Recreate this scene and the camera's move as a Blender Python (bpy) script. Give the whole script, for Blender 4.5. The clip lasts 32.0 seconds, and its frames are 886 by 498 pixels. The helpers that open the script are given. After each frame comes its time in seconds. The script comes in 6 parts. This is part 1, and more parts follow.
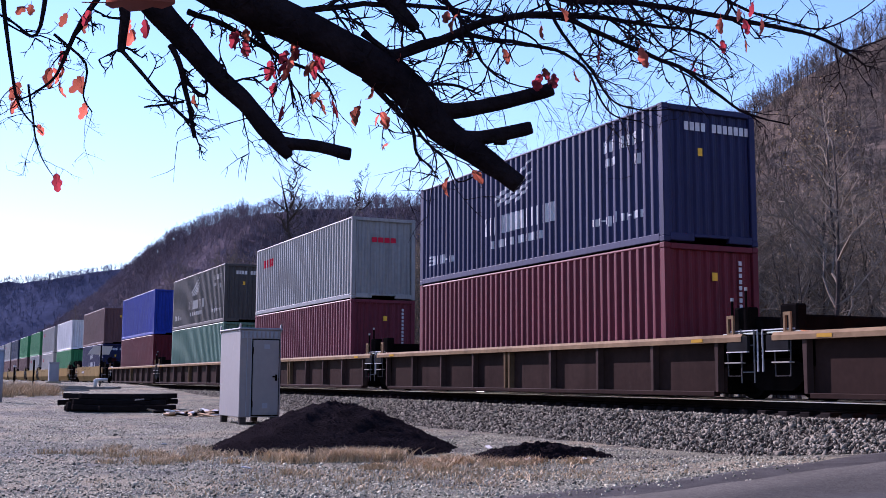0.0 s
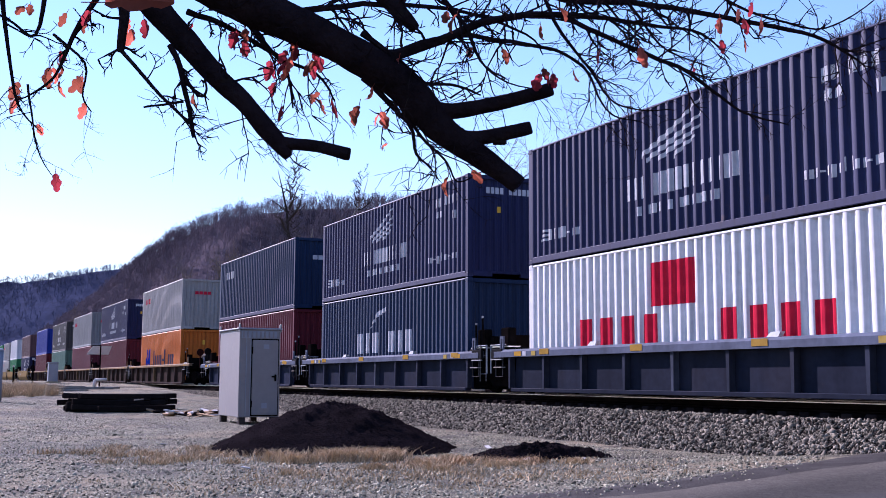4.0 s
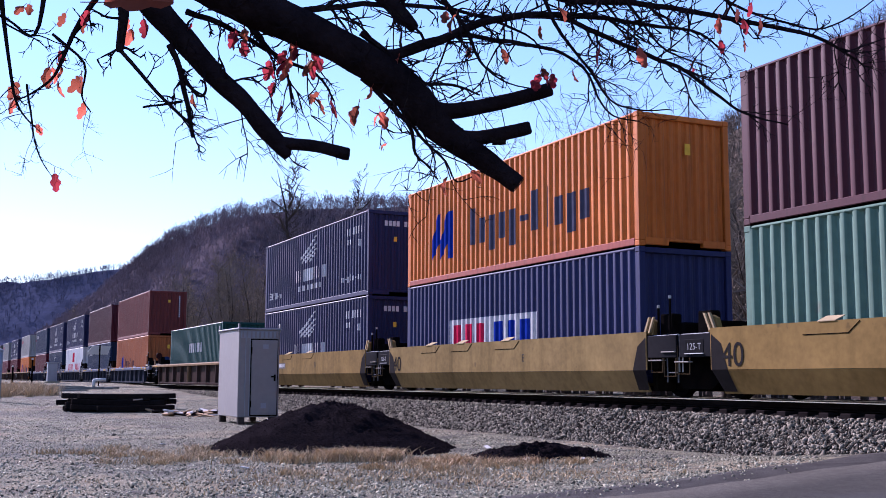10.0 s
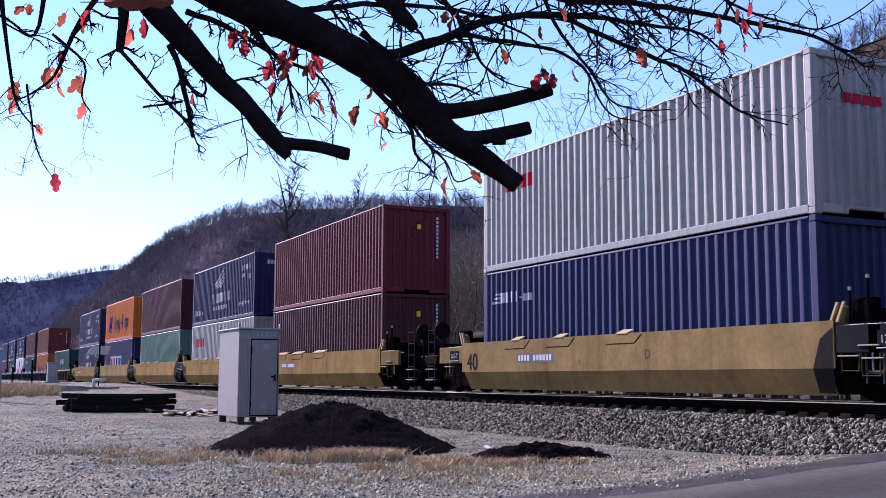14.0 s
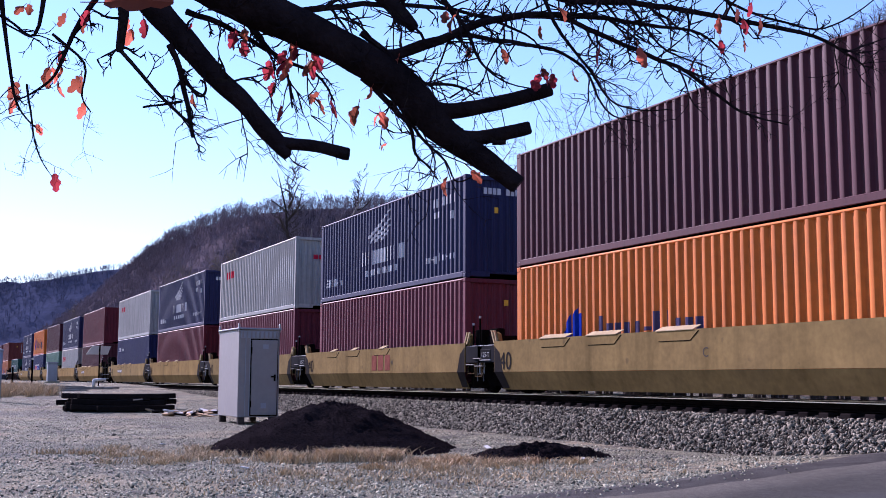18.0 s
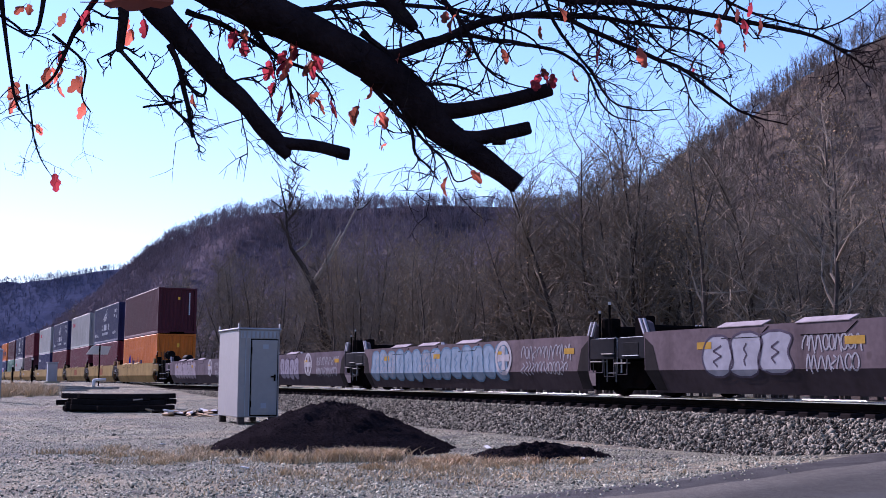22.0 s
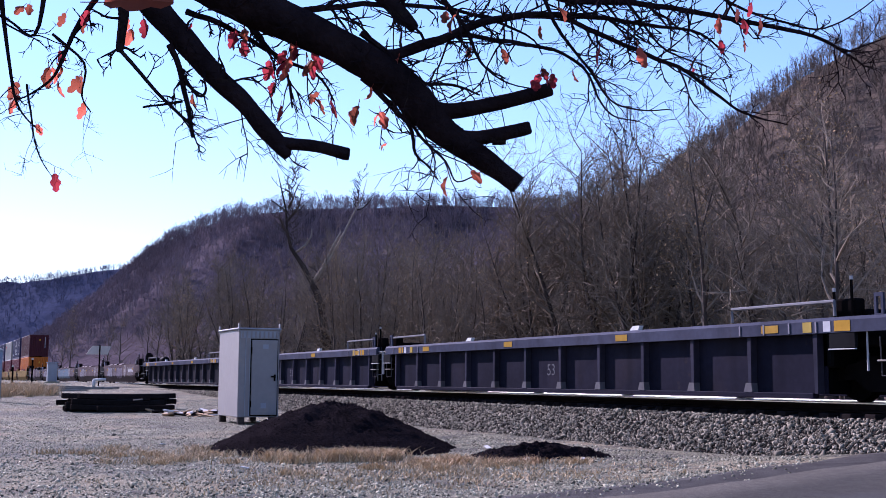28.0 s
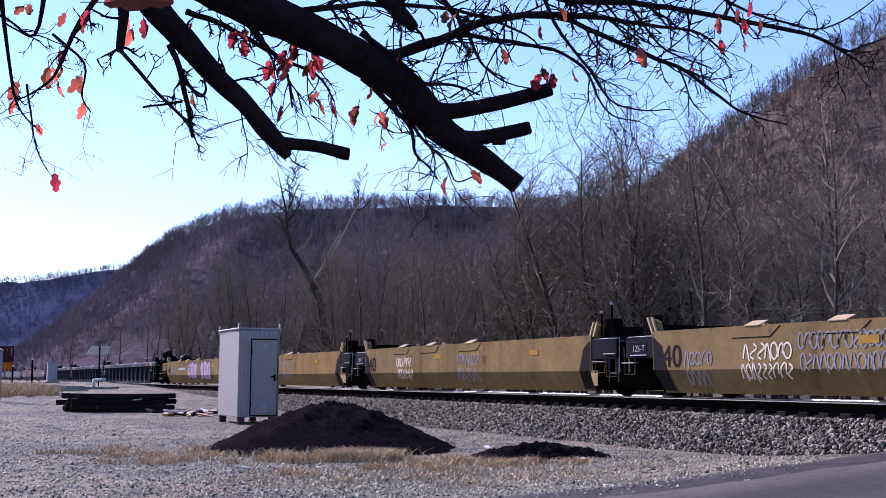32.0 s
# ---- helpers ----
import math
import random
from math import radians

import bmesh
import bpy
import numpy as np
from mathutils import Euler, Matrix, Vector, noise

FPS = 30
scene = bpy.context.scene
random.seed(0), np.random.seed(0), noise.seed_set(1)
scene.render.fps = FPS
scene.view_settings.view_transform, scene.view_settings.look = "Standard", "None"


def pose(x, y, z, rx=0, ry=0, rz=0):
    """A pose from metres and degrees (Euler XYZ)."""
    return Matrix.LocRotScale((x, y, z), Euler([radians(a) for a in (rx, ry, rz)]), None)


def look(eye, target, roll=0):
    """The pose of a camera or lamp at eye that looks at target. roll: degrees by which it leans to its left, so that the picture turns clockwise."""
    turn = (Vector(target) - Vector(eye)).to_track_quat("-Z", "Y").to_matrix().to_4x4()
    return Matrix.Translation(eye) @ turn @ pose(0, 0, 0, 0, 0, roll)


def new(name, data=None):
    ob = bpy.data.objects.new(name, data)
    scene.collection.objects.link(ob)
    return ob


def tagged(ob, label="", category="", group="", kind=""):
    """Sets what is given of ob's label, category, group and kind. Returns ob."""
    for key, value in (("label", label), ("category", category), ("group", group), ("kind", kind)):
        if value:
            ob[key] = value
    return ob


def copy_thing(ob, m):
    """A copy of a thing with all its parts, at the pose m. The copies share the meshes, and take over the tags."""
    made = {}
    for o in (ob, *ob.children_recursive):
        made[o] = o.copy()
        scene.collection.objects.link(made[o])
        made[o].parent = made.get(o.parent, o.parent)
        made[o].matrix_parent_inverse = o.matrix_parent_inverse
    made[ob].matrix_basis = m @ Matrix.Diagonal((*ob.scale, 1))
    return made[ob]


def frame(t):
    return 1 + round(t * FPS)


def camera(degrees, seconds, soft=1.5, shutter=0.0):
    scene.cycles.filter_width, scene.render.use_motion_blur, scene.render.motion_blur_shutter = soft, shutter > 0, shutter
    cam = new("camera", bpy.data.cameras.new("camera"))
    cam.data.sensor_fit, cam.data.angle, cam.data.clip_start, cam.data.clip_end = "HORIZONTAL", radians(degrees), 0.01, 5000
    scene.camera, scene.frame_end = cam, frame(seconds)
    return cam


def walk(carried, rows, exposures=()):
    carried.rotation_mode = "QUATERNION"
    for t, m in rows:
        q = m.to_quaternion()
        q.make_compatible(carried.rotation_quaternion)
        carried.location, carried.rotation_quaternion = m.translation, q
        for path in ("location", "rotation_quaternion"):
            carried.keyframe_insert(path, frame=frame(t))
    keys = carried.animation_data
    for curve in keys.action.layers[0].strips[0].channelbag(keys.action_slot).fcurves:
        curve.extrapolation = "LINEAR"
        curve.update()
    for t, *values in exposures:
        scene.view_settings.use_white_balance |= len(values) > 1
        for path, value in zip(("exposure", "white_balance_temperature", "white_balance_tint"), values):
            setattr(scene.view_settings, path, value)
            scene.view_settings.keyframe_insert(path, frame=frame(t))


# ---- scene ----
# World: x runs along the track (the train goes towards -x), y away from the camera, z up; the yard's gravel is z = 0.
RAIL = 0.89            # top of rail
TRACK_Y = 14.84        # middle of the track
EYE = (0.0, 0.0, 1.22)


def aim(yaw, pitch=6.724):
    a, b = radians(yaw), radians(pitch)
    return (EYE[0] - 10 * math.cos(a) * math.cos(b), EYE[1] + 10 * math.sin(a) * math.cos(b), EYE[2] + 10 * math.sin(b))


cam = camera(43.49, 32.0, 0.75)
walk(cam, [(0.0, look(EYE, aim(25.235), 0.243)), (0.5, look(EYE, aim(25.262), 0.243)), (3.5, look(EYE, aim(25.262), 0.243)),
           (5.5, look(EYE, aim(25.305), 0.243)), (32.0, look(EYE, aim(25.305), 0.243))],
     exposures=[(0.0, 1.32, 5120.0, 38.0), (32.0, 1.32, 5120.0, 38.0)])


# ---- light ----
SUN_ELEVATION, SUN_SIDE = 32.0, 20.0      # degrees over the horizon; degrees from the track's line to the camera's side
to_sun = Vector((-math.cos(radians(SUN_SIDE)) * math.cos(radians(SUN_ELEVATION)),
                 -math.sin(radians(SUN_SIDE)) * math.cos(radians(SUN_ELEVATION)), math.sin(radians(SUN_ELEVATION))))
world = bpy.data.worlds.new("world")
world.use_nodes = True
scene.world = world
sky = world.node_tree.nodes.new("ShaderNodeTexSky")
sky.sky_type, sky.sun_disc = "NISHITA", False
sky.sun_elevation = radians(SUN_ELEVATION)
sky.sun_rotation = math.atan2(to_sun.x, to_sun.y)
sky.air_density, sky.dust_density, sky.ozone_density = 1.55, 0.05, 4.0
world.node_tree.links.new(sky.outputs[0], world.node_tree.nodes["Background"].inputs[0])
world.node_tree.nodes["Background"].inputs[1].default_value = 0.071
sun = new("sun", bpy.data.lights.new("sun", "SUN"))
sun.data.energy, sun.data.angle, sun.data.color = 5.0, radians(0.53), (1.0, 0.85, 0.69)
sun.matrix_world = look((0, 0, 60), Vector((0, 0, 60)) - to_sun)


# ---- materials ----
def material(name, colour=(0.5, 0.5, 0.5), rough=0.8, metal=0.0, grain=(), stains=(), bump=(), by_object=False, spread=0.0, island=0.0, spec=0.08, streaks=None):
    """A surface: colour (or the object's own), grain (scale, amount), stains (scale, colour, amount), bump (scale, height)."""
    m = bpy.data.materials.new(name)
    m.use_nodes = True
    n, link = m.node_tree.nodes, m.node_tree.links.new
    b = n["Principled BSDF"]
    b.inputs["Roughness"].default_value, b.inputs["Metallic"].default_value = rough, metal
    b.inputs["Specular IOR Level"].default_value = spec
    place = n.new("ShaderNodeTexCoord").outputs["Object"]
    info = n.new("ShaderNodeObjectInfo")
    if by_object:
        out = info.outputs["Color"]
    else:
        rgb = n.new("ShaderNodeRGB")
        rgb.outputs[0].default_value = (*colour, 1)
        out = rgb.outputs[0]

    def texture(scale, detail=4.0):
        t = n.new("ShaderNodeTexNoise")
        t.inputs["Scale"].default_value, t.inputs["Detail"].default_value = scale, detail
        link(place, t.inputs["Vector"])
        return t.outputs["Fac"]

    def ramp(x, low, high, a, c):
        r = n.new("ShaderNodeMapRange")
        for key, value in (("From Min", low), ("From Max", high), ("To Min", a), ("To Max", c)):
            r.inputs[key].default_value = value
        link(x, r.inputs["Value"])
        return r.outputs[0]

    def scaled(colour_out, factor):
        v = n.new("ShaderNodeVectorMath")
        v.operation = "SCALE"
        link(colour_out, v.inputs[0])
        link(factor, v.inputs["Scale"])
        return v.outputs[0]

    for scale, amount in grain:
        out = scaled(out, ramp(texture(scale), 0.3, 0.7, 1 - amount, 1 + amount))
    if spread:
        out = scaled(out, ramp(info.outputs["Random"], 0, 1, 1 - spread, 1 + spread))
    if island:
        geo = n.new("ShaderNodeNewGeometry")
        out = scaled(out, ramp(geo.outputs["Random Per Island"], 0, 1, 1 - island, 1 + island))
    for scale, stain, low, high, amount in stains:
        mix = n.new("ShaderNodeMix")
        mix.data_type = "RGBA"
        link(ramp(texture(scale, 8.0), low, high, 0, amount), mix.inputs["Factor"])
        link(out, mix.inputs["A"])
        mix.inputs["B"].default_value = (*stain, 1)
        out = mix.outputs["Result"]
    if streaks:
        # rain-washed grime that runs down the surface
        scale, low, high, amount = streaks
        stretch = n.new("ShaderNodeMapping")
        stretch.inputs["Scale"].default_value = (scale, scale, scale * 0.06)
        link(place, stretch.inputs["Vector"])
        t = n.new("ShaderNodeTexNoise")
        t.inputs["Scale"].default_value, t.inputs["Detail"].default_value = 1.0, 5.0
        link(stretch.outputs[0], t.inputs["Vector"])
        out = scaled(out, ramp(t.outputs["Fac"], low, high, 1, 1 - amount))
    link(out, b.inputs["Base Color"])
    for scale, height in bump:
        node = n.new("ShaderNodeBump")
        node.inputs["Distance"].default_value = height
        link(texture(scale, 6.0), node.inputs["Height"])
        link(node.outputs[0], b.inputs["Normal"])
    return m


M_PAINT = material("container_paint", spec=0.17, rough=0.60, by_object=True, grain=((0.35, 0.12), (6.0, 0.08)),
                   stains=((1.3, (0.10, 0.055, 0.035), 0.68, 0.76, 0.45),), spread=0.06, streaks=(7.0, 0.5, 0.78, 0.4))
M_CAR = material("railcar_paint", spec=0.01, rough=0.6, by_object=True, grain=((0.5, 0.20), (2.2, 0.10), (9.0, 0.10)),
                 stains=((0.45, (0.035, 0.025, 0.020), 0.58, 0.85, 0.4), (3.5, (0.04, 0.03, 0.025), 0.68, 0.76, 0.4)), streaks=(2.2, 0.5, 0.8, 0.42))
M_STEEL = material("dark_steel", (0.005, 0.0042, 0.0042), 0.7, 0.0, spec=0.0, grain=((4.0, 0.3),), stains=((2.5, (0.011, 0.0065, 0.005), 0.55, 0.7, 0.5),))
M_BRIGHT = material("bare_steel", (0.60, 0.585, 0.56), 0.28, 1.0, spec=0.5, grain=((8.0, 0.2),))
M_RUST = material("rusty_rail", (0.013, 0.009, 0.008), 0.75, 0.0, spec=0.0, grain=((6.0, 0.3),))
M_MARK = material("painted_mark", spec=0.0, rough=0.6, by_object=True, grain=((5.0, 0.15),))
M_GRAVEL = material("gravel_yard", (0.160, 0.150, 0.104), 0.9, grain=((0.25, 0.25), (2.2, 0.22), (24.0, 0.8), (75.0, 0.9)),
                    stains=((0.35, (0.24, 0.196, 0.124), 0.50, 0.62, 0.75), (1.1, (0.068, 0.062, 0.053), 0.52, 0.64, 0.8), (0.12, (0.08, 0.074, 0.062), 0.5, 0.66, 0.6)), bump=((60.0, 0.05),))
M_STONE = material("ballast_stone", (0.132, 0.117, 0.088), 0.88, grain=((9.0, 0.25), (50.0, 0.2)), island=0.8)
M_PEBBLE = material("pebble", (0.222, 0.210, 0.148), 0.85, grain=((9.0, 0.2),), island=0.85)
# Near-black bed: shade in the gaps between stones is put into its colour.
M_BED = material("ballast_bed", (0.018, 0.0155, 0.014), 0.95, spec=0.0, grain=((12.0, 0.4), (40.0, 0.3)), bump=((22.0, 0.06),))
M_ROAD = material("asphalt", (0.052, 0.049, 0.043), 0.92, spec=0.03, grain=((0.6, 0.12), (12.0, 0.15), (60.0, 0.45)), stains=((0.8, (0.06, 0.058, 0.056), 0.56, 0.66, 0.6),), bump=((90.0, 0.01),))
M_TAR = material("asphalt_edge", (0.036, 0.033, 0.030), 0.9, grain=((3.0, 0.3), (50.0, 0.3)), bump=((30.0, 0.02),))
M_TIE = material("creosoted_tie", (0.013, 0.0105, 0.010), 0.95, grain=((5.0, 0.3),), spread=0.3, spec=0.0)
M_SOIL = material("black_soil", (0.010, 0.008, 0.009), 0.95, grain=((2.0, 0.3), (30.0, 0.5)), stains=((1.2, (0.014, 0.012, 0.013), 0.6, 0.7, 0.6),), bump=((35.0, 0.05),), spec=0.0)
M_STRAW = material("dry_grass", (0.42, 0.315, 0.180), 0.8, island=0.4)
M_STRAW_RED = material("dry_grass_rusty", (0.33, 0.215, 0.115), 0.8, island=0.4)
M_CABINET = material("cabinet_paint", (0.205, 0.190, 0.182), 0.5, spec=0.3, grain=((1.2, 0.05), (8.0, 0.04)), stains=((2.0, (0.35, 0.28, 0.2), 0.62, 0.75, 0.35),))
M_GREY = material("grey_paint", (0.24, 0.25, 0.27), 0.6, grain=((2.0, 0.1),))
M_WHITE = material("white_paint", (0.48, 0.46, 0.43), 0.6, grain=((2.0, 0.1),))
M_BARK = material("bark", (0.017, 0.012, 0.013), 0.95, grain=((12.0, 0.35),), stains=((9.0, (0.035, 0.03, 0.022), 0.62, 0.7, 0.5),), bump=((45.0, 0.02),), spec=0.0)
M_TRUNK = material("grey_bark", (0.046, 0.037, 0.032), 0.95, grain=((1.5, 0.3), (8.0, 0.2)), spread=0.3, spec=0.05)
M_PALE = material("pale_bark", (0.20, 0.178, 0.15), 0.9, grain=((1.5, 0.3),), spec=0.05)
M_TWIG = material("twig_bark", (0.150, 0.122, 0.092), 0.95, grain=((0.4, 0.25),), spread=0.3, spec=0.0)
M_WOODS = material("woods_bark", (0.120, 0.099, 0.084), 0.95, grain=((0.02, 0.2),), island=0.45, spec=0.0)
M_LITTER = material("leaf_litter", (0.080, 0.063, 0.050), 0.95, spec=0.0, grain=((0.05, 0.25), (1.2, 0.35)), bump=((0.8, 0.5),))
# Distance haze is put into these four colours: purple for the ridge, blue beyond.
M_FARLITTER = material("hazed_far_litter", (0.062, 0.050, 0.058), 0.95, spec=0.0, grain=((0.02, 0.3), (0.3, 0.3)))
M_FARWOODS = material("hazed_far_bark", (0.150, 0.124, 0.140), 0.95, grain=((0.02, 0.2),), island=0.4, spec=0.0)
M_DISTANT = material("hazed_distant_bark", (0.085, 0.090, 0.135), 0.95, grain=((0.02, 0.2),), island=0.4, spec=0.0)
M_DISTANT_LITTER = material("hazed_distant_litter", (0.035, 0.040, 0.068), 0.95, spec=0.0, grain=((0.02, 0.3), (0.2, 0.3)))
M_TANLEAF = material("tan_leaf", (0.25, 0.175, 0.09), 0.8, island=0.4)


def leaf_material(name, colour, glow):
    m = material(name, colour, 0.6, grain=((30.0, 0.25),), island=0.35)
    n, link = m.node_tree.nodes, m.node_tree.links.new
    t = n.new("ShaderNodeBsdfTranslucent")
    t.inputs[0].default_value = (*glow, 1)
    mix = n.new("ShaderNodeMixShader")
    mix.inputs[0].default_value = 0.55
    link(n["Principled BSDF"].outputs[0], mix.inputs[1])
    link(t.outputs[0], mix.inputs[2])
    link(mix.outputs[0], n["Material Output"].inputs[0])
    return m


M_LEAF = leaf_material("red_leaf", (0.11, 0.018, 0.022), (0.30, 0.035, 0.045))
M_LEAF_BROWN = leaf_material("brown_leaf", (0.11, 0.035, 0.02), (0.26, 0.07, 0.04))
M_LEAF_ORANGE = leaf_material("orange_leaf", (0.20, 0.05, 0.03), (0.55, 0.13, 0.08))


# ---- mesh tools ----
class Shape:
    """Collects verts and faces for one mesh."""

    def __init__(self):
        self.v, self.f = [], []

    def add(self, verts, faces):
        k = len(self.v)
        self.v += [tuple(p) for p in verts]
        self.f += [tuple(i + k for i in f) for f in faces]
        return self

    def box(self, x0, x1, y0, y1, z0, z1):
        return self.add([(x0, y0, z0), (x1, y0, z0), (x1, y1, z0), (x0, y1, z0), (x0, y0, z1), (x1, y0, z1), (x1, y1, z1), (x0, y1, z1)],
                        [(0, 3, 2, 1), (4, 5, 6, 7), (0, 1, 5, 4), (1, 2, 6, 5), (2, 3, 7, 6), (3, 0, 4, 7)])

    def block(self, x0, x1, y0, y1, z0, z1, c=0.02):
        """A box with its edges cut off."""
        xs, ys, zs = (x0, x0 + c, x1 - c, x1), (y0, y0 + c, y1 - c, y1), (z0, z0 + c, z1 - c, z1)
        bm = bmesh.new()
        pts = [bm.verts.new((xs[i], ys[j], zs[k])) for i in range(4) for j in range(4) for k in range(4) if (i in (1, 2)) + (j in (1, 2)) + (k in (1, 2)) == 2]
        bmesh.ops.convex_hull(bm, input=pts)
        bm.verts.index_update()
        self.add([v.co[:] for v in bm.verts], [[v.index for v in f.verts] for f in bm.faces])
        bm.free()
        return self

    def tube(self, pts, radii, sides=6, cap=True):
        pts = [Vector(p[:3]) for p in pts]
        if not hasattr(radii, "__len__"):
            radii = [radii] * len(pts)
        k, up = len(self.v), None
        for i, p in enumerate(pts):
            d = (pts[min(i + 1, len(pts) - 1)] - pts[max(i - 1, 0)]).normalized()
            if up is None:
                up = d.orthogonal().normalized()
            side = d.cross(up)
            side = side.normalized() if side.length > 1e-6 else d.orthogonal().normalized()
            up = side.cross(d).normalized()
            for j in range(sides):
                a = 2 * math.pi * j / sides
                self.v.append(tuple(p + radii[i] * (math.cos(a) * side + math.sin(a) * up)))
        for i in range(len(pts) - 1):
            for j in range(sides):
                a, b = k + i * sides + j, k + i * sides + (j + 1) % sides
                self.f.append((a, b, b + sides, a + sides))
        if cap:
            self.f.append(tuple(k + j for j in reversed(range(sides))))
            self.f.append(tuple(k + (len(pts) - 1) * sides + j for j in range(sides)))
        return self

    def extrude(self, profile, y0, y1):
        """A polygon of (x, z) drawn out along y."""
        n = len(profile)
        return self.add([(x, y0, z) for x, z in profile] + [(x, y1, z) for x, z in profile],
                        [tuple(range(n)), tuple(range(2 * n - 1, n - 1, -1))] + [(i + n, (i + 1) % n + n, (i + 1) % n, i) for i in range(n)])

    def mesh(self, name, mat, smooth=False):
        me = bpy.data.meshes.new(name)
        me.from_pydata(self.v, [], self.f)
        me.materials.append(mat)
        if smooth:
            me.polygons.foreach_set("use_smooth", [True] * len(me.polygons))
        me.update()
        return me


def big_mesh(name, verts, faces, mat):
    """A mesh out of arrays: verts (n, 3) and faces (m, 3 or 4)."""
    me = bpy.data.meshes.new(name)
    verts, faces = np.asarray(verts, np.float32), np.asarray(faces, np.int32)
    k = faces.shape[1]
    me.vertices.add(len(verts))
    me.vertices.foreach_set("co", verts.ravel())
    me.loops.add(faces.size)
    me.loops.foreach_set("vertex_index", faces.ravel())
    me.polygons.add(len(faces))
    me.polygons.foreach_set("loop_start", np.arange(0, faces.size, k, dtype=np.int32))
    me.materials.append(mat)
    me.update(calc_edges=True)
    return me


def part(name, shape, mat, parent, label="", colour=None, smooth=False):
    """One mesh object under a thing or a part. shape: a Shape or a mesh to share."""
    ob = new(name, shape.mesh(name, mat, smooth) if isinstance(shape, Shape) else shape)
    ob.parent = parent
    if colour:
        ob.color = (*colour, 1)
    return tagged(ob, label)


def thing(name, label, category, m=None, group="", kind=""):
    ob = new(name)
    ob.empty_display_size = 0.2
    if m:
        ob.matrix_world = m
    return tagged(ob, label, category, group, kind)


def setting(name, mesh, label="", category=""):
    return tagged(new(name, mesh), label, category, "", "structure")


# ---- ground, road, track bed ----
def smooth_step(a, b, x):
    u = min(max((x - a) / (b - a), 0.0), 1.0)
    return u * u * (3 - 2 * u)


def ground_height(x, y):
    """The yard: level near the cabinet, rising along the track and towards the crossing."""
    z = 0.33 * smooth_step(-34, -50, x) + 0.55 * smooth_step(-46, -84, x)
    z += 0.30 * smooth_step(6.5, 13.0, y) * smooth_step(-15.0, -9.5, x)
    if y > 18.5:
        z = max(z, 0.2 * smooth_step(18.5, 24, y))
    far = smooth_step(300, 700, math.hypot(x, y))
    z = z * (1 - far)
    return z + 0.035 * noise.noise((x * 0.35, y * 0.35, 0.0)) + 0.015 * noise.noise((x * 1.7, y * 1.7, 4.0))


def graded(*spans):
    out = []
    for a, b, n in spans:
        out += [a + (b - a) * i / n for i in range(n)]
    return out + [spans[-1][1]]


def sheet(name, xs, ys, height, mat):
    nx, ny = len(xs), len(ys)
    verts = [(x, y, height(x, y)) for x in xs for y in ys]
    faces = [(i * ny + j, (i + 1) * ny + j, (i + 1) * ny + j + 1, i * ny + j + 1) for i in range(nx - 1) for j in range(ny - 1)]
    me = big_mesh(name, verts, faces, mat)
    me.polygons.foreach_set("use_smooth", [True] * len(me.polygons))
    return me


ground_x = graded((-4000, -400, 14), (-400, -90, 25), (-90, -8, 200), (-8, 40, 30), (40, 4000, 16))
ground_y = graded((-4000, -100, 12), (-100, -6, 16), (-6, 20, 90), (20, 60, 16), (60, 4000, 16))
setting("ground", sheet("ground", ground_x, ground_y, ground_height, M_GRAVEL), "pale gravel yard with scattered dirt beside the railway", "ground")


def bed_height(x, y):
    """Ballast: a level top under the ties and a shoulder on either side."""
    off = abs(y - TRACK_Y)
    top, rough = RAIL - (0.22 if off < 1.25 else 0.30), 0.03 * noise.noise((x * 1.3, y * 1.3, 9.0))
    toe = ground_height(x, y) - 0.06
    slope = top - (off - 1.50) * (0.52 if y < TRACK_Y else 0.42)
    return max(toe, min(top, slope + rough)) + 0.012 * noise.noise((x * 5, y * 5, 2.0))


bed_x = graded((-700, -120, 40), (-120, -8, 260), (-8, 60, 34))
bed_y = graded((10.6, 13.4, 22), (13.4, 16.4, 10), (16.4, 19.6, 10))
setting("ballast_bed", sheet("ballast_bed", bed_x, bed_y, bed_height, M_BED), "crushed-stone track bed, coloured dark for shade between stones", "ballast")


def road_height(x, y):
    return ground_height(x, y) + 0.035


def road_edge(y):
    """The road's ragged edge; it runs nearly square to the track."""
    return -9.2 - 0.19 * y + 0.10 * noise.noise((0, y * 0.9, 6.0)) + 0.04 * noise.noise((0, y * 4.0, 2.0))


def road_seam_x(y):
    return road_edge(y) + 0.86 + 0.08 * max(y - 8, 0) + 0.07 * noise.noise((0, y * 1.3, 0))


def road_sheet(name, left, right, n, lift, mat, label):
    """A strip of road between two lines, each a function of y; its edges go down into the ground."""
    ys = graded((-14, 3, 10), (3, 12.4, 60))
    rows = []
    for y in ys:
        a, b = left(y), right(y)
        xs = [a + (b - a) * i / n for i in range(n + 1)]
        rows.append([(a, y, ground_height(a, y) - 0.06)] + [(x, y, road_height(x, y) + lift) for x in xs] + [(b, y, ground_height(b, y) - 0.06)])
    k = n + 3
    faces = [(j * k + i, j * k + i + 1, (j + 1) * k + i + 1, (j + 1) * k + i) for j in range(len(ys) - 1) for i in range(k - 1)]
    setting(name, big_mesh(name, [p for r in rows for p in r], faces, mat), label, "road")


road_sheet("road_shoulder", road_edge, lambda y: road_seam_x(y) + 0.1, 5, 0.0, M_TAR, "dark crumbling asphalt shoulder of the road")
road_sheet("road", road_seam_x, lambda y: 1.5, 14, 0.012, M_ROAD, "worn grey asphalt road leading to the crossing")


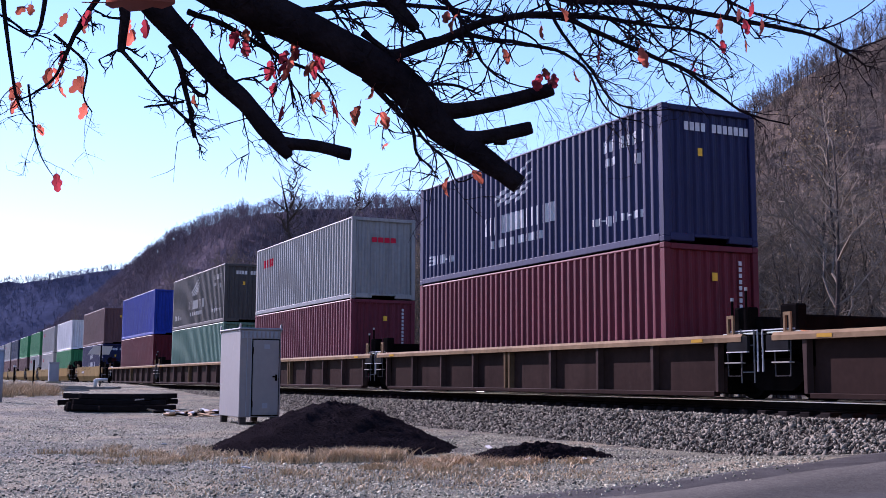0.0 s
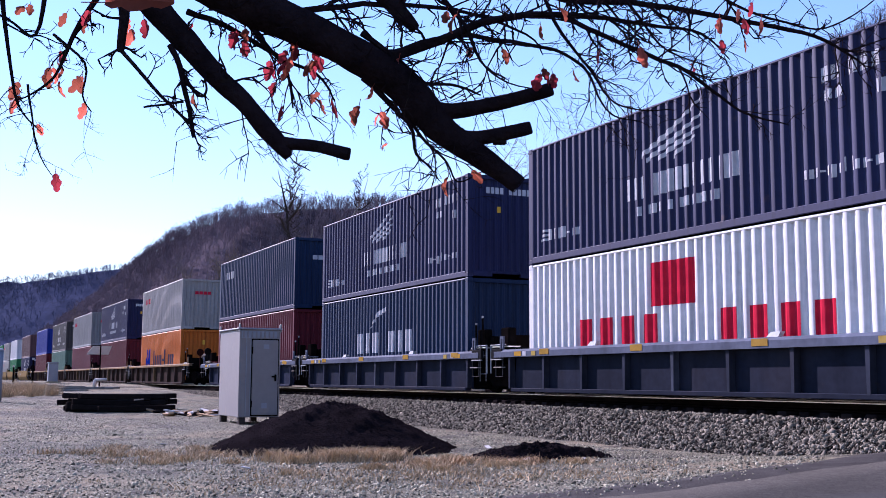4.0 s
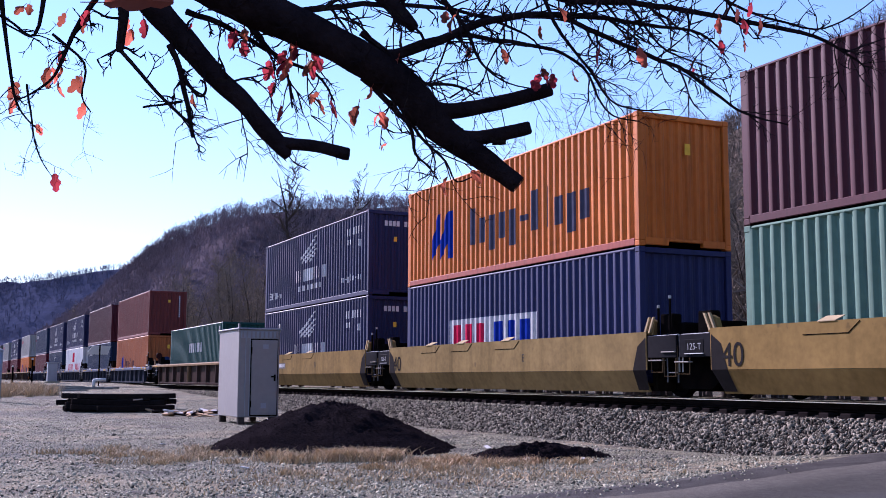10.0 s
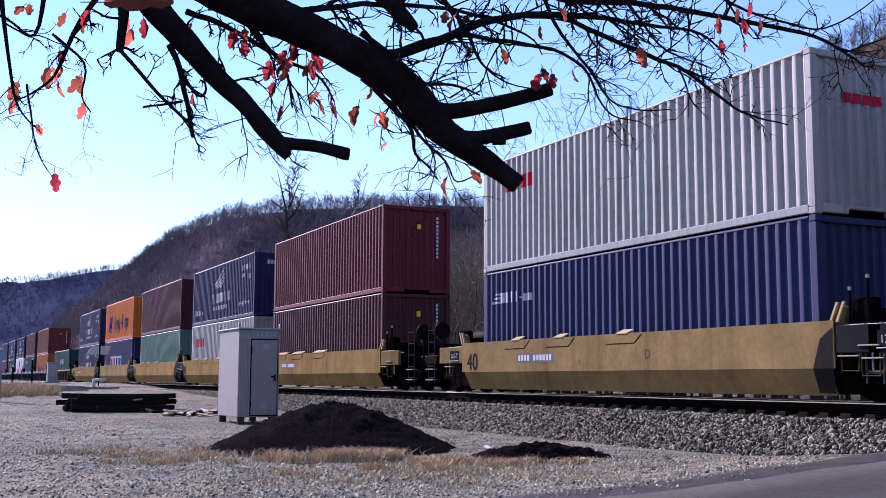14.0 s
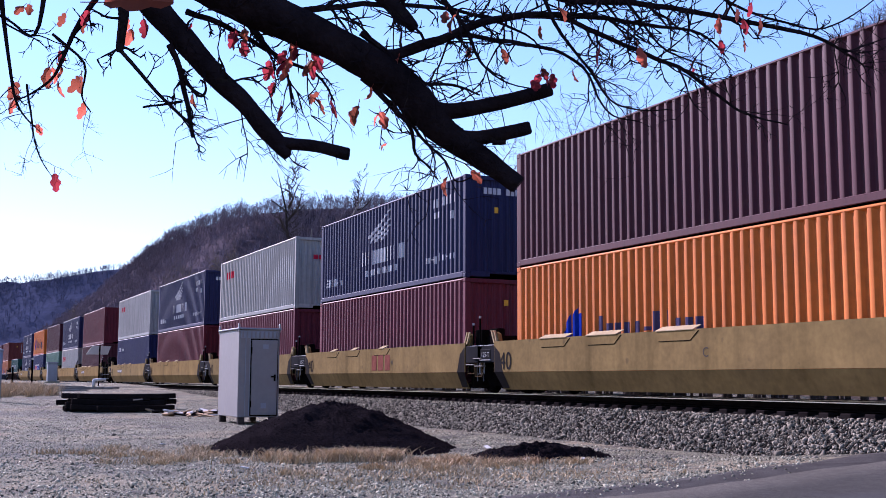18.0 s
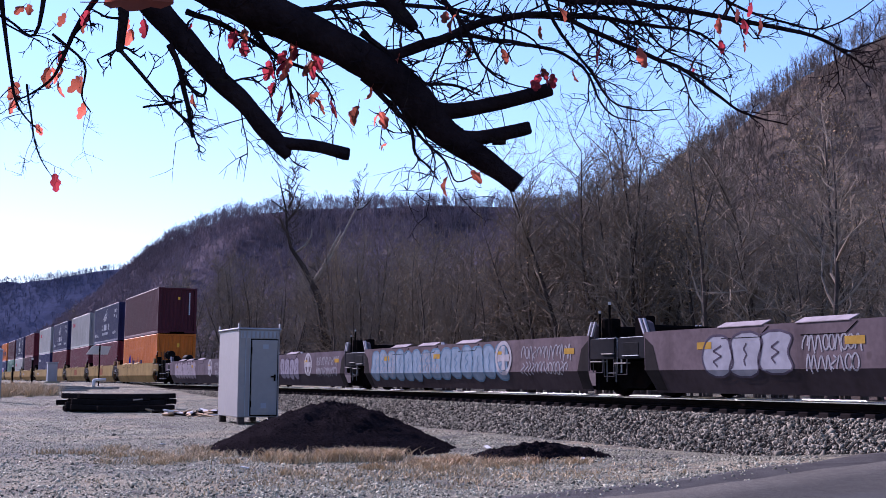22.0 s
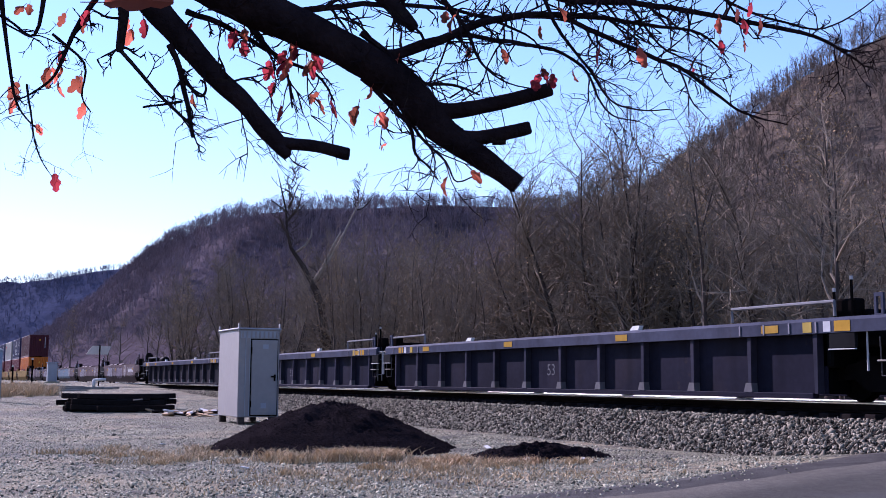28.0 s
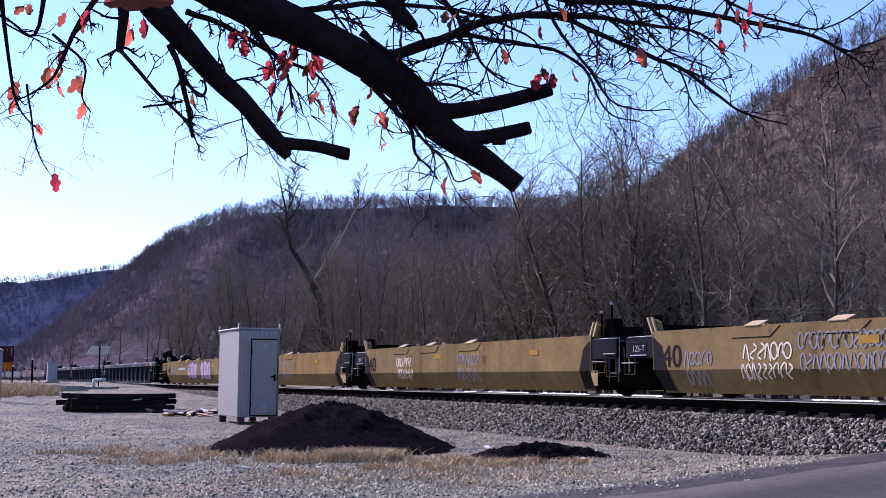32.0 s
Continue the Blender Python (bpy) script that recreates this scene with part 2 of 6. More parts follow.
def rails():
    profile = [(-0.075, 0), (0.075, 0), (0.075, 0.015), (0.012, 0.04), (0.012, 0.12), (0.036, 0.135), (0.036, 0.165), (-0.036, 0.165), (-0.036, 0.135), (-0.012, 0.12), (-0.012, 0.04), (-0.075, 0.015)]
    for side in (-1, 1):
        y = TRACK_Y + side * 0.7535
        n = len(profile)
        body = Shape().add([(x, y + a, RAIL - 0.168 + b) for x in (-700.0, 60.0) for a, b in profile],
                           [tuple(range(n)), tuple(range(2 * n - 1, n - 1, -1))] + [(i, i + n, (i + 1) % n + n, (i + 1) % n) for i in range(n)])
        rail = setting("rail", body.mesh("rail", M_RUST), "rusty steel rail with a polished running top", "rail")
        head = [(-0.038, -0.034), (0.038, -0.034), (0.038, -0.016), (0.033, -0.007), (0.022, -0.002), (0.0, 0.0), (-0.022, -0.002), (-0.033, -0.007), (-0.038, -0.016)]
        k = len(head)
        top = Shape().add([(x, y + a, RAIL + b) for x in (-700.0, 60.0) for a, b in head],
                          [tuple(range(k)), tuple(range(2 * k - 1, k - 1, -1))] + [(i, i + k, (i + 1) % k + k, (i + 1) % k) for i in range(k)])
        part("running_surface", top, M_BRIGHT, rail, "polished steel running surface")


rails()


def ties():
    me = Shape().block(-0.115, 0.115, -1.3, 1.3, -0.18, 0, 0.012).mesh("tie", M_TIE)
    plate = Shape().box(-0.09, 0.09, -0.17, 0.17, 0, 0.012).mesh("tie_plate", M_RUST)
    rest = Shape()
    rnd = random.Random(4)
    for i in range(420):
        x = -8.5 - 0.5 * i
        if i < 150:
            t = tagged(new("railway_tie", me), "dark creosoted timber tie in ballast", "railway tie", "railway ties")
            t.matrix_world = pose(x + rnd.uniform(-0.02, 0.02), TRACK_Y + rnd.uniform(-0.04, 0.04), RAIL - 0.18, 0, 0, rnd.uniform(-1, 1))
            for s in (-1, 1):
                p = part("tie_plate", plate, M_RUST, t)
                p.location = (0, s * 0.7535, 0)
        else:
            rest.box(x - 0.115, x + 0.115, TRACK_Y - 1.3, TRACK_Y + 1.3, RAIL - 0.36, RAIL - 0.18)
    tagged(new("distant_ties", rest.mesh("distant_ties", M_TIE)), "dark creosoted timber ties further along the track", "railway ties", "", "stuff")


ties()


def stones(name, count, place, size, mat, seed, label):
    """Many loose stones in one mesh; place(rng, n) gives their x, y, z."""
    rng = np.random.default_rng(seed)
    ico = np.array([(1, 0, 0), (-1, 0, 0), (0, 1, 0), (0, -1, 0), (0, 0, 1), (0, 0, -1.0)])
    tri = np.array([(0, 2, 4), (2, 1, 4), (1, 3, 4), (3, 0, 4), (2, 0, 5), (1, 2, 5), (3, 1, 5), (0, 3, 5)])
    xyz = place(rng, count)
    n = len(xyz)
    q = rng.normal(size=(n, 4))
    q /= np.linalg.norm(q, axis=1)[:, None]
    w, x, y, z = q.T
    rot = np.stack([1 - 2 * (y * y + z * z), 2 * (x * y - z * w), 2 * (x * z + y * w), 2 * (x * y + z * w), 1 - 2 * (x * x + z * z), 2 * (y * z - x * w),
                    2 * (x * z - y * w), 2 * (y * z + x * w), 1 - 2 * (x * x + y * y)], 1).reshape(n, 3, 3)
    shape = ico[None] * rng.uniform(0.6, 1.35, (n, 6, 1)) * rng.uniform(0.55, 1.2, (n, 1, 3)) + rng.uniform(-0.25, 0.25, (n, 6, 3))
    verts = np.einsum("nij,nkj->nki", rot, shape) * (size * rng.lognormal(0, 0.28, n))[:, None, None] + xyz[:, None]
    faces = tri[None] + 6 * np.arange(n)[:, None, None]
    return tagged(new(name, big_mesh(name, verts.reshape(-1, 3), faces.reshape(-1, 3), mat)), label, "stones", "", "stuff")


def on_bed(rng, n):
    x = -8.0 - 62 * rng.random(n) ** 1.35
    y = rng.uniform(10.7, 13.52, n)
    return np.array([(a, b, bed_height(a, b) + 0.01) for a, b in zip(x, y) if a < road_edge(b) - 0.1 or b > 12.5])


def far_side(rng, n):
    x = rng.uniform(-60, -8, n)
    y = rng.uniform(16.0, 18.5, n)
    return np.array([(a, b, bed_height(a, b) + 0.01) for a, b in zip(x, y)])


def on_yard(rng, n):
    r = 9.0 + 40 * rng.random(n) ** 1.6
    a = np.radians(rng.uniform(1.0, 44.0, n))
    p = np.stack([-r * np.cos(a), r * np.sin(a)], 1)
    stray = rng.exponential(0.22, n)
    return np.array([(x, y, ground_height(x, y) + 0.035 * (x > road_edge(y))) for (x, y), s in zip(p, stray) if y < 11.6 and x < road_edge(y) - 0.05 + s])


stones("ballast_stones", 72000, on_bed, 0.032, M_STONE, 1, "coarse grey ballast stones on the track shoulder")
stones("ballast_far_stones", 3000, far_side, 0.045, M_STONE, 2, "coarse grey ballast stones beyond the rails")
stones("yard_pebbles", 60000, on_yard, 0.018, M_PEBBLE, 3, "small pale pebbles strewn over the gravel yard")


# ---- hills and woods ----
def bearing(az, r, rise):
    """A ridge point: degrees from the track's line, distance, height of the ground."""
    return (-r * math.cos(radians(az)), r * math.sin(radians(az)), rise)


RIDGES = {
    "hill_near": [bearing(75.0, 210, 68), bearing(60.0, 225, 70), bearing(47.7, 250, 77), bearing(44.5, 258, 72), bearing(42.3, 266, 67), bearing(40.3, 275, 62), bearing(37.5, 288, 53), bearing(34.0, 300, 43), bearing(32.5, 306, 32), bearing(29.0, 320, 6)],
    "hill_far": [bearing(44, 520, 81), bearing(30, 520, 83), bearing(25.8, 530, 86), bearing(17, 560, 88), bearing(13.8, 600, 88), bearing(11.6, 640, 82), bearing(9.4, 700, 61), bearing(7.5, 760, 31)],
    "hill_distant": [bearing(12, 1050, 108), bearing(8.7, 1080, 103), bearing(6.1, 1120, 99), bearing(3.5, 1180, 95), bearing(0, 1250, 97), bearing(-8, 1300, 106)],
}


def ridge_height(points, x, y, foot, steep=1.15):
    best = 0.0
    for (ax, ay, ah), (bx, by, bh) in zip(points, points[1:]):
        dx, dy = bx - ax, by - ay
        u = min(max(((x - ax) * dx + (y - ay) * dy) / (dx * dx + dy * dy), 0), 1)
        px, py, h = ax + u * dx, ay + u * dy, ah + u * (bh - ah)
        reach = max(py - foot, 40)
        d = math.hypot(x - px, y - py) / reach
        if d < 1:
            best = max(best, h * (1 - d) ** steep)
    return best


def hill(name, x0, x1, y0, y1, n, label):
    pts = RIDGES[name]
    foot = -60 if name == "hill_distant" else 30
    wave = 1.0 if name == "hill_near" else 1.6

    def height(x, y):
        h = ridge_height(pts, x, y, foot, 1.9 if name == "hill_near" else 1.15)
        return h + wave * 2.0 * noise.noise((x * 0.02, y * 0.02, 1.0)) * min(h / 15, 1) - 0.4
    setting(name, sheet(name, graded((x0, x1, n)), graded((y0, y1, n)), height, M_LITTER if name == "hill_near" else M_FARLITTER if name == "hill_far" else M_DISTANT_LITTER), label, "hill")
    return height


near_height = hill("hill_near", -420, 120, 28, 420, 70, "steep hillside covered in brown leaf litter and bare woods")
far_height = hill("hill_far", -860, -250, 28, 720, 70, "long wooded ridge bare of leaves")
distant_height = hill("hill_distant", -1500, -900, -300, 420, 40, "distant wooded ridge")


def bare_tree(seed, height, spread, twigs, sides=5, levels=3, fork=0.35, lean=0.0, stout=1.0):
    """Trunk and crown of a leafless tree: limbs that leave the stem at a slant, bend upwards and break into fine twigs."""
    rnd = random.Random(seed)
    trunk, crown, tips = Shape(), Shape(), []
    pts, p, d = [], Vector((0, 0, -0.2)), Vector((lean, rnd.uniform(-0.06, 0.06), 1)).normalized()
    n = 9
    for i in range(n + 1):
        pts.append(p.copy())
        d = (d + Vector((rnd.gauss(0, 0.06), rnd.gauss(0, 0.06), 0.04))).normalized()
        p = p + d * height * 0.92 / n
    base = height * 0.0125 * stout
    radii = [base * (1 - 0.9 * (i / n) ** 0.8) for i in range(n + 1)]
    radii[0] *= 1.3
    trunk.tube(pts, radii, sides + 1)

    def grow(start, way, length, radius, level):
        q, w, line, rad = start.copy(), way.normalized(), [start.copy()], [radius]
        k = 4 if level < 2 else 3 if level < 3 else 2
        for i in range(k):
            w = (w + Vector((rnd.gauss(0, 0.20), rnd.gauss(0, 0.20), rnd.gauss(0.10 if level == 1 else 0.02, 0.14)))).normalized()
            q = q + w * length / k
            line.append(q.copy())
            rad.append(radius * (1 - 0.85 * (i + 1) / k))
        crown.tube(line, rad, sides if level == 1 else 3, cap=False)
        if level >= levels:
            tips.append(q)
            return
        for i in range(twigs):
            u = rnd.uniform(0.2, 1.0) * k
            j = min(int(u), k - 1)
            at = line[j].lerp(line[j + 1], u - j)
            turn = Vector((rnd.gauss(0, 1), rnd.gauss(0, 1), rnd.gauss(0.15, 0.8))).normalized()
            grow(at, w * 0.65 + turn * 0.9, length * rnd.uniform(0.38, 0.66), max(radius * 0.45, 0.007), level + 1)

    limbs = int(13 + height * 0.5)
    for i in range(limbs):
        u = fork + (1 - fork) * (i + rnd.random()) / limbs
        j = min(int(u * n), n - 1)
        at = pts[j].lerp(pts[j + 1], u * n - j)
        a = rnd.uniform(0, 2 * math.pi)
        way = Vector((math.cos(a) * spread, math.sin(a) * spread, 0.45 + 0.45 * u))
        grow(at, way, height * rnd.uniform(0.18, 0.32) * (1.3 - 0.75 * u), base * 0.46 * (1.2 - u * 0.8), 1)
    return trunk, crown, tips


def leaf_tufts(points, count, size, seed, reach=0.5):
    rng = np.random.default_rng(seed)
    pts = np.array([p[:] for p in points])
    c = pts[rng.integers(0, len(pts), count)] + rng.normal(0, reach, (count, 3))
    a, b = rng.normal(size=(count, 3)), rng.normal(size=(count, 3))
    a /= np.linalg.norm(a, axis=1)[:, None]
    b = np.cross(a, b)
    b /= np.linalg.norm(b, axis=1)[:, None]
    s = size * rng.uniform(0.6, 1.3, (count, 1))
    verts = np.stack([c - a * s, c + b * s * 0.5, c + a * s, c - b * s * 0.5], 1).reshape(-1, 3)
    return verts, np.arange(count * 4).reshape(-1, 4)


def trackside_woods():
    """The belt of slim bare trees along the far side of the railway."""
    rnd = random.Random(11)
    kinds = []
    for k in range(9):
        trunk, crown, tips = bare_tree(50 + k, 10.0, 0.75 + 0.15 * (k % 3), 5 if k < 6 else 4, 4, 3, 0.16 + 0.07 * (k % 4), rnd.uniform(-0.07, 0.07))
        leaves = None
        if k >= 6:
            v, f = leaf_tufts(tips, 1500 if k == 6 else 300, 0.05, k, 0.3)
            leaves = big_mesh("dry_leaves", v, f, M_TANLEAF)
        kinds.append((trunk.mesh("trunk", M_TRUNK, True), crown.mesh("crown", M_TWIG), leaves))

    def plant(x, y, size, k):
        t = thing("bare_tree", "tall leafless grey-barked tree beside the railway" if kinds[k][2] is None else "slender tree with a few dry tan leaves", "tree",
                  Matrix.Translation((x, y, ground_height(x, y) if y < 29 else max(near_height(x, y), ground_height(x, y)))) @ pose(0, 0, 0, 0, 0, rnd.uniform(0, 360)) @ Matrix.Scale(size / 10.0, 4), "trees along the railway")
        part("trunk", kinds[k][0], M_TRUNK, t)
        part("crown", kinds[k][1], M_TWIG, t)
        if kinds[k][2]:
            part("dry_leaves", kinds[k][2], M_TANLEAF, t, "curled tan leaves")

    for i in range(165):
        az = radians(rnd.uniform(19, 50))
        y = 24 + 36 * rnd.random() ** 1.3
        x = -y / math.tan(az)
        if x < -110:
            continue
        r = math.hypot(x, y)
        u = math.degrees(az)
        top = 0.150 + 0.022 * smooth_step(25, 30, u) + 0.055 * smooth_step(33, 39.5, u) - 0.02 * smooth_step(41, 46, u)
        base = max(near_height(x, y), 0) if y > 29 else 0
        plant(x, y, min(max(r * top * rnd.uniform(0.55, 0.98) - base, 4), 13), rnd.randrange(6) if rnd.random() < 0.85 else rnd.randrange(6, 9))
    # trees that still hold tan leaves: degrees from the track's line, distance from it, height
    for u, y, size in ((27.6, 27, 9.0), (28.9, 30, 9.5), (34.8, 28, 9.2), (37.2, 30, 10.5), (38.6, 26, 9.0), (44.5, 34, 13.0), (30.6, 33, 9.0)):
        plant(-y / math.tan(radians(u)), y, size, 6)
    # the tall dark-stemmed ones that stand out
    for u, y, size in ((29.5, 27, 10.0), (31.5, 25, 11.0), (33.2, 26, 12.0), (34.9, 25, 11.0), (36.8, 27, 11.5), (38.7, 25, 10.5), (41.0, 26, 10.5), (44.2, 24, 9.5), (46.0, 27, 11.0), (24.0, 26, 9.0)):
        plant(-y / math.tan(radians(u)), y, size, rnd.randrange(6))
    # slim tall ones whose crowns stand against the sky
    for i in range(30):
        u, y = rnd.uniform(28.6, 37.6), rnd.uniform(24.5, 31)
        plant(-y / math.tan(radians(u)), y, rnd.uniform(9.6, 12.2) * (0.85 + 0.15 * smooth_step(28.6, 31, u)), rnd.choice((0, 1, 2, 3, 4, 5, 7)))
    # further along the line the belt goes on, lower against the ridge
    for i in range(95):
        u = 5.5 + 20.5 * rnd.random() ** 0.8
        y = rnd.uniform(23.5, 38)
        r = y / math.sin(radians(u))
        top = 0.055 + 0.05 * smooth_step(5, 12, u) + 0.045 * smooth_step(12, 25, u)
        if r < 260:
            plant(-r * math.cos(radians(u)), y, min(max((r * top + 1.0) * rnd.uniform(0.6, 1.0), 4.5), 15), rnd.randrange(9))


trackside_woods()


def sycamore():
    """A leaning tree with pale forked limbs that stands out before the ridge."""
    x, y = -80.0, 28.0
    t = thing("leaning_tree", "leaning bare tree with pale forked limbs", "tree", pose(x, y, ground_height(x, y), 0, 0, 0))
    trunk = Shape().tube([(0.92, -0.10, 2.56), (1.05, -0.74, 5.91), (0.95, -1.40, 7.50), (0.77, -2.16, 8.84), (0.54, -2.99, 10.09), (0.54, -3.33, 11.35), (0.66, -3.48, 12.82), (0.69, -3.88, 14.49), (0.70, -4.26, 15.96)],
                         [0.34, 0.29, 0.25, 0.19, 0.14, 0.10, 0.08, 0.05, 0.02], 8)
    part("trunk", trunk, M_TRUNK, t, smooth=True)
    for pts, rad in (([(0.95, -1.40, 7.50), (1.49, -0.63, 8.85), (1.91, -0.04, 9.90), (2.25, 0.40, 10.95), (2.71, 0.97, 12.42), (3.19, 1.58, 13.89), (3.52, 1.88, 15.36)], [0.17, 0.13, 0.11, 0.085, 0.06, 0.035, 0.015]),
                     ([(1.43, -0.74, 8.76), (1.91, -0.14, 10.32), (2.26, 0.30, 11.37)], [0.11, 0.09, 0.04]),
                     ([(0.58, -2.78, 9.68), (1.01, -2.05, 10.31), (1.26, -1.70, 10.94), (1.36, -1.66, 11.57)], [0.10, 0.08, 0.06, 0.03])):
        part("limb", Shape().tube(pts, rad, 7), M_PALE, t, "pale smooth limb", smooth=True)
    for seed, size, spread, place in ((7, 6.6, 1.0, (0.48, -3.44, 11.27)), (8, 3.8, 1.0, (2.02, 1.67, 13.11)), (9, 3.6, 1.2, (1.49, -3.29, 9.90)), (10, 3.2, 1.2, (0.14, -0.81, 7.66))):
        _, crown, _ = bare_tree(seed, size, spread, 5, 5, 3, 0.05, 0.0, 2.6)
        part("crown", crown, M_TRUNK, t).location = place


sycamore()


def woods(name, height, count, size, seed, detail, mat, label, back=0.12, crest=0.0, stout=1.0):
    """A far wood: many bare trees in one mesh."""
    rng, rnd = np.random.default_rng(seed), random.Random(seed)
    kinds = []
    for k in range(6):
        # a stem that forks into limbs and a rounded haze of twigs
        s = Shape()
        top = Vector((rnd.uniform(-0.10, 0.10), rnd.uniform(-0.10, 0.10), 0.80))
        s.tube([(0, 0, -0.05), top * 0.5 + Vector((rnd.gauss(0, 0.02), rnd.gauss(0, 0.02), 0)), top], [0.013 * stout, 0.009 * stout, 0.003], 3, False)
        wide, mid_z = rnd.uniform(0.24, 0.36), rnd.uniform(0.60, 0.68)
        for i in range(detail):
            a, e = rnd.uniform(0, 6.28), math.asin(rnd.uniform(-0.75, 1.0))
            r = rnd.uniform(0.55, 1.0)
            end = Vector((math.cos(a) * math.cos(e) * wide * r, math.sin(a) * math.cos(e) * wide * r, mid_z + math.sin(e) * 0.34 * r))
            p = top * min(max((end.z - 0.22) / 0.8 * rnd.uniform(0.6, 1.0), 0.15), 0.95)
            mid = p.lerp(end, 0.55) + Vector((0, 0, -0.03))
            side = Vector((math.sin(a), -math.cos(a), 0)) * 0.008 * stout
            s.add([p - side, p + side, mid + side * 0.7, mid - side * 0.7, end], [(0, 1, 2, 3), (3, 2, 4)])
            for j in range(6):
                q = mid.lerp(end, rnd.uniform(0.1, 1.0))
                tip = q + (Vector((math.cos(a) * 0.5, math.sin(a) * 0.5, 0.35)) + Vector((rnd.gauss(0, 0.6), rnd.gauss(0, 0.6), rnd.gauss(0.2, 0.5)))) * 0.11
                side = Vector((rnd.gauss(0, 1), rnd.gauss(0, 1), rnd.gauss(0, 0.4))).normalized() * 0.0080 * stout
                s.add([q - side, q + side, tip], [(0, 1, 2)])
        v = np.array(s.v)
        f = np.array([t for q in s.f for t in ((q[0], q[1], q[2]),) + (((q[0], q[2], q[3]),) if len(q) == 4 else ())])
        kinds.append((v, f))
    line, foot = RIDGES[name_of[name]], -60 if name == "distant_woods" else 30
    spans = [math.hypot(b[0] - a[0], b[1] - a[1]) for a, b in zip(line, line[1:])]
    vs, fs, k = [], [], 0
    got = 0
    while got < count:
        i = rnd.choices(range(len(spans)), spans)[0]
        u, d = rnd.random(), 1 - (1 + back) * rnd.random() ** 0.8
        if crest and rnd.random() < crest:
            d = rnd.uniform(-back, 0.10)
        ax, ay, bx, by = *line[i][:2], *line[i + 1][:2]
        rx, ry = ax + u * (bx - ax), ay + u * (by - ay)
        reach = max(ry - foot, 40) * 0.93
        n = Vector((by - ay, ax - bx)).normalized()
        n = n if n.dot(Vector((-rx, -ry))) > 0 else -n
        x, y = rx + n.x * reach * d + rnd.gauss(0, 14), ry + n.y * reach * d + rnd.gauss(0, 14)
        if y < 31 and foot > 0:
            continue
        h = height(x, y)
        v, f = kinds[rnd.randrange(6)]
        a, s = rnd.uniform(0, 6.28), size * rnd.uniform(0.5, 1.2)
        c, d = math.cos(a) * s, math.sin(a) * s
        vs.append(np.stack([v[:, 0] * c - v[:, 1] * d + x, v[:, 0] * d + v[:, 1] * c + y, v[:, 2] * s + h], 1))
        fs.append(f + k)
        k += len(v)
        got += 1
    tagged(new(name, big_mesh(name, np.concatenate(vs), np.concatenate(fs), mat)), label, "woods", "", "stuff")


name_of = {"hillside_woods": "hill_near", "ridge_woods": "hill_far", "distant_woods": "hill_distant"}
woods("hillside_woods", near_height, 6200, 6.2, 21, 13, M_WOODS, "dense bare grey-brown woods on the steep hillside", 0.12, 0.12, 1.05)
woods("ridge_woods", far_height, 9500, 7.8, 22, 11, M_FARWOODS, "bare purple-brown woods along the ridge, haze in their colour", 0.05, 0.22, 1.15)
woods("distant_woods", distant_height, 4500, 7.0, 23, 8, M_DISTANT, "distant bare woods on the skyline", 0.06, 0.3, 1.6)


# ---- the train: containers ----
LENGTH, WIDTH, TALL = 12.19, 2.438, 2.896
RIBS = 43
PITCH = (LENGTH - 0.30) / RIBS


WAVE = ((0.0, 0.0), (0.24, 0.0), (0.31, 0.12), (0.46, 0.88), (0.53, 1.0), (0.74, 1.0), (0.81, 0.88), (0.93, 0.14), (1.0, 0.0))


def wave_depth(x):
    """How far the corrugated side lies behind its outer face at x."""
    u = ((x + LENGTH / 2 - 0.15) / PITCH) % 1.0
    for (a, d0), (b, d1) in zip(WAVE, WAVE[1:]):
        if u <= b:
            return 0.048 * (d0 + (d1 - d0) * (u - a) / (b - a))
    return 0.0


def wave_breaks(x0, x1):
    xs = [x0, x1]
    for i in range(RIBS + 1):
        for u, _ in WAVE[:-1]:
            x = -LENGTH / 2 + 0.15 + (i + u) * PITCH
            if x0 + 1e-4 < x < x1 - 1e-4:
                xs.append(x)
    return sorted(xs)


def ribbon(line, z0, z1):
    """A folded sheet that stands on a line of (x, y)."""
    n = len(line)
    return Shape().add([(x, y, z0) for x, y in line] + [(x, y, z1) for x, y in line], [(i, i + 1, n + i + 1, n + i) for i in range(n - 1)])


def side_mesh():
    xs = wave_breaks(-LENGTH / 2 + 0.15, LENGTH / 2 - 0.15)
    return ribbon([(x, 0.004 + wave_depth(x - 1e-5 if i else x)) for i, x in enumerate(xs)], 0.16, TALL - 0.06).mesh("side_panel", M_PAINT, True)


def end_mesh():
    n = 9
    step, line = (WIDTH - 0.36) / n, []
    for i in range(n):
        y = -WIDTH / 2 + 0.18 + i * step
        line += [(-d, y + a * step) for a, d in ((0, 0), (0.32, 0), (0.5, 0.045), (0.82, 0.045))]
    line.append((0, WIDTH / 2 - 0.18))
    return ribbon(line, 0.18, TALL - 0.12).mesh("end_panel", M_PAINT)


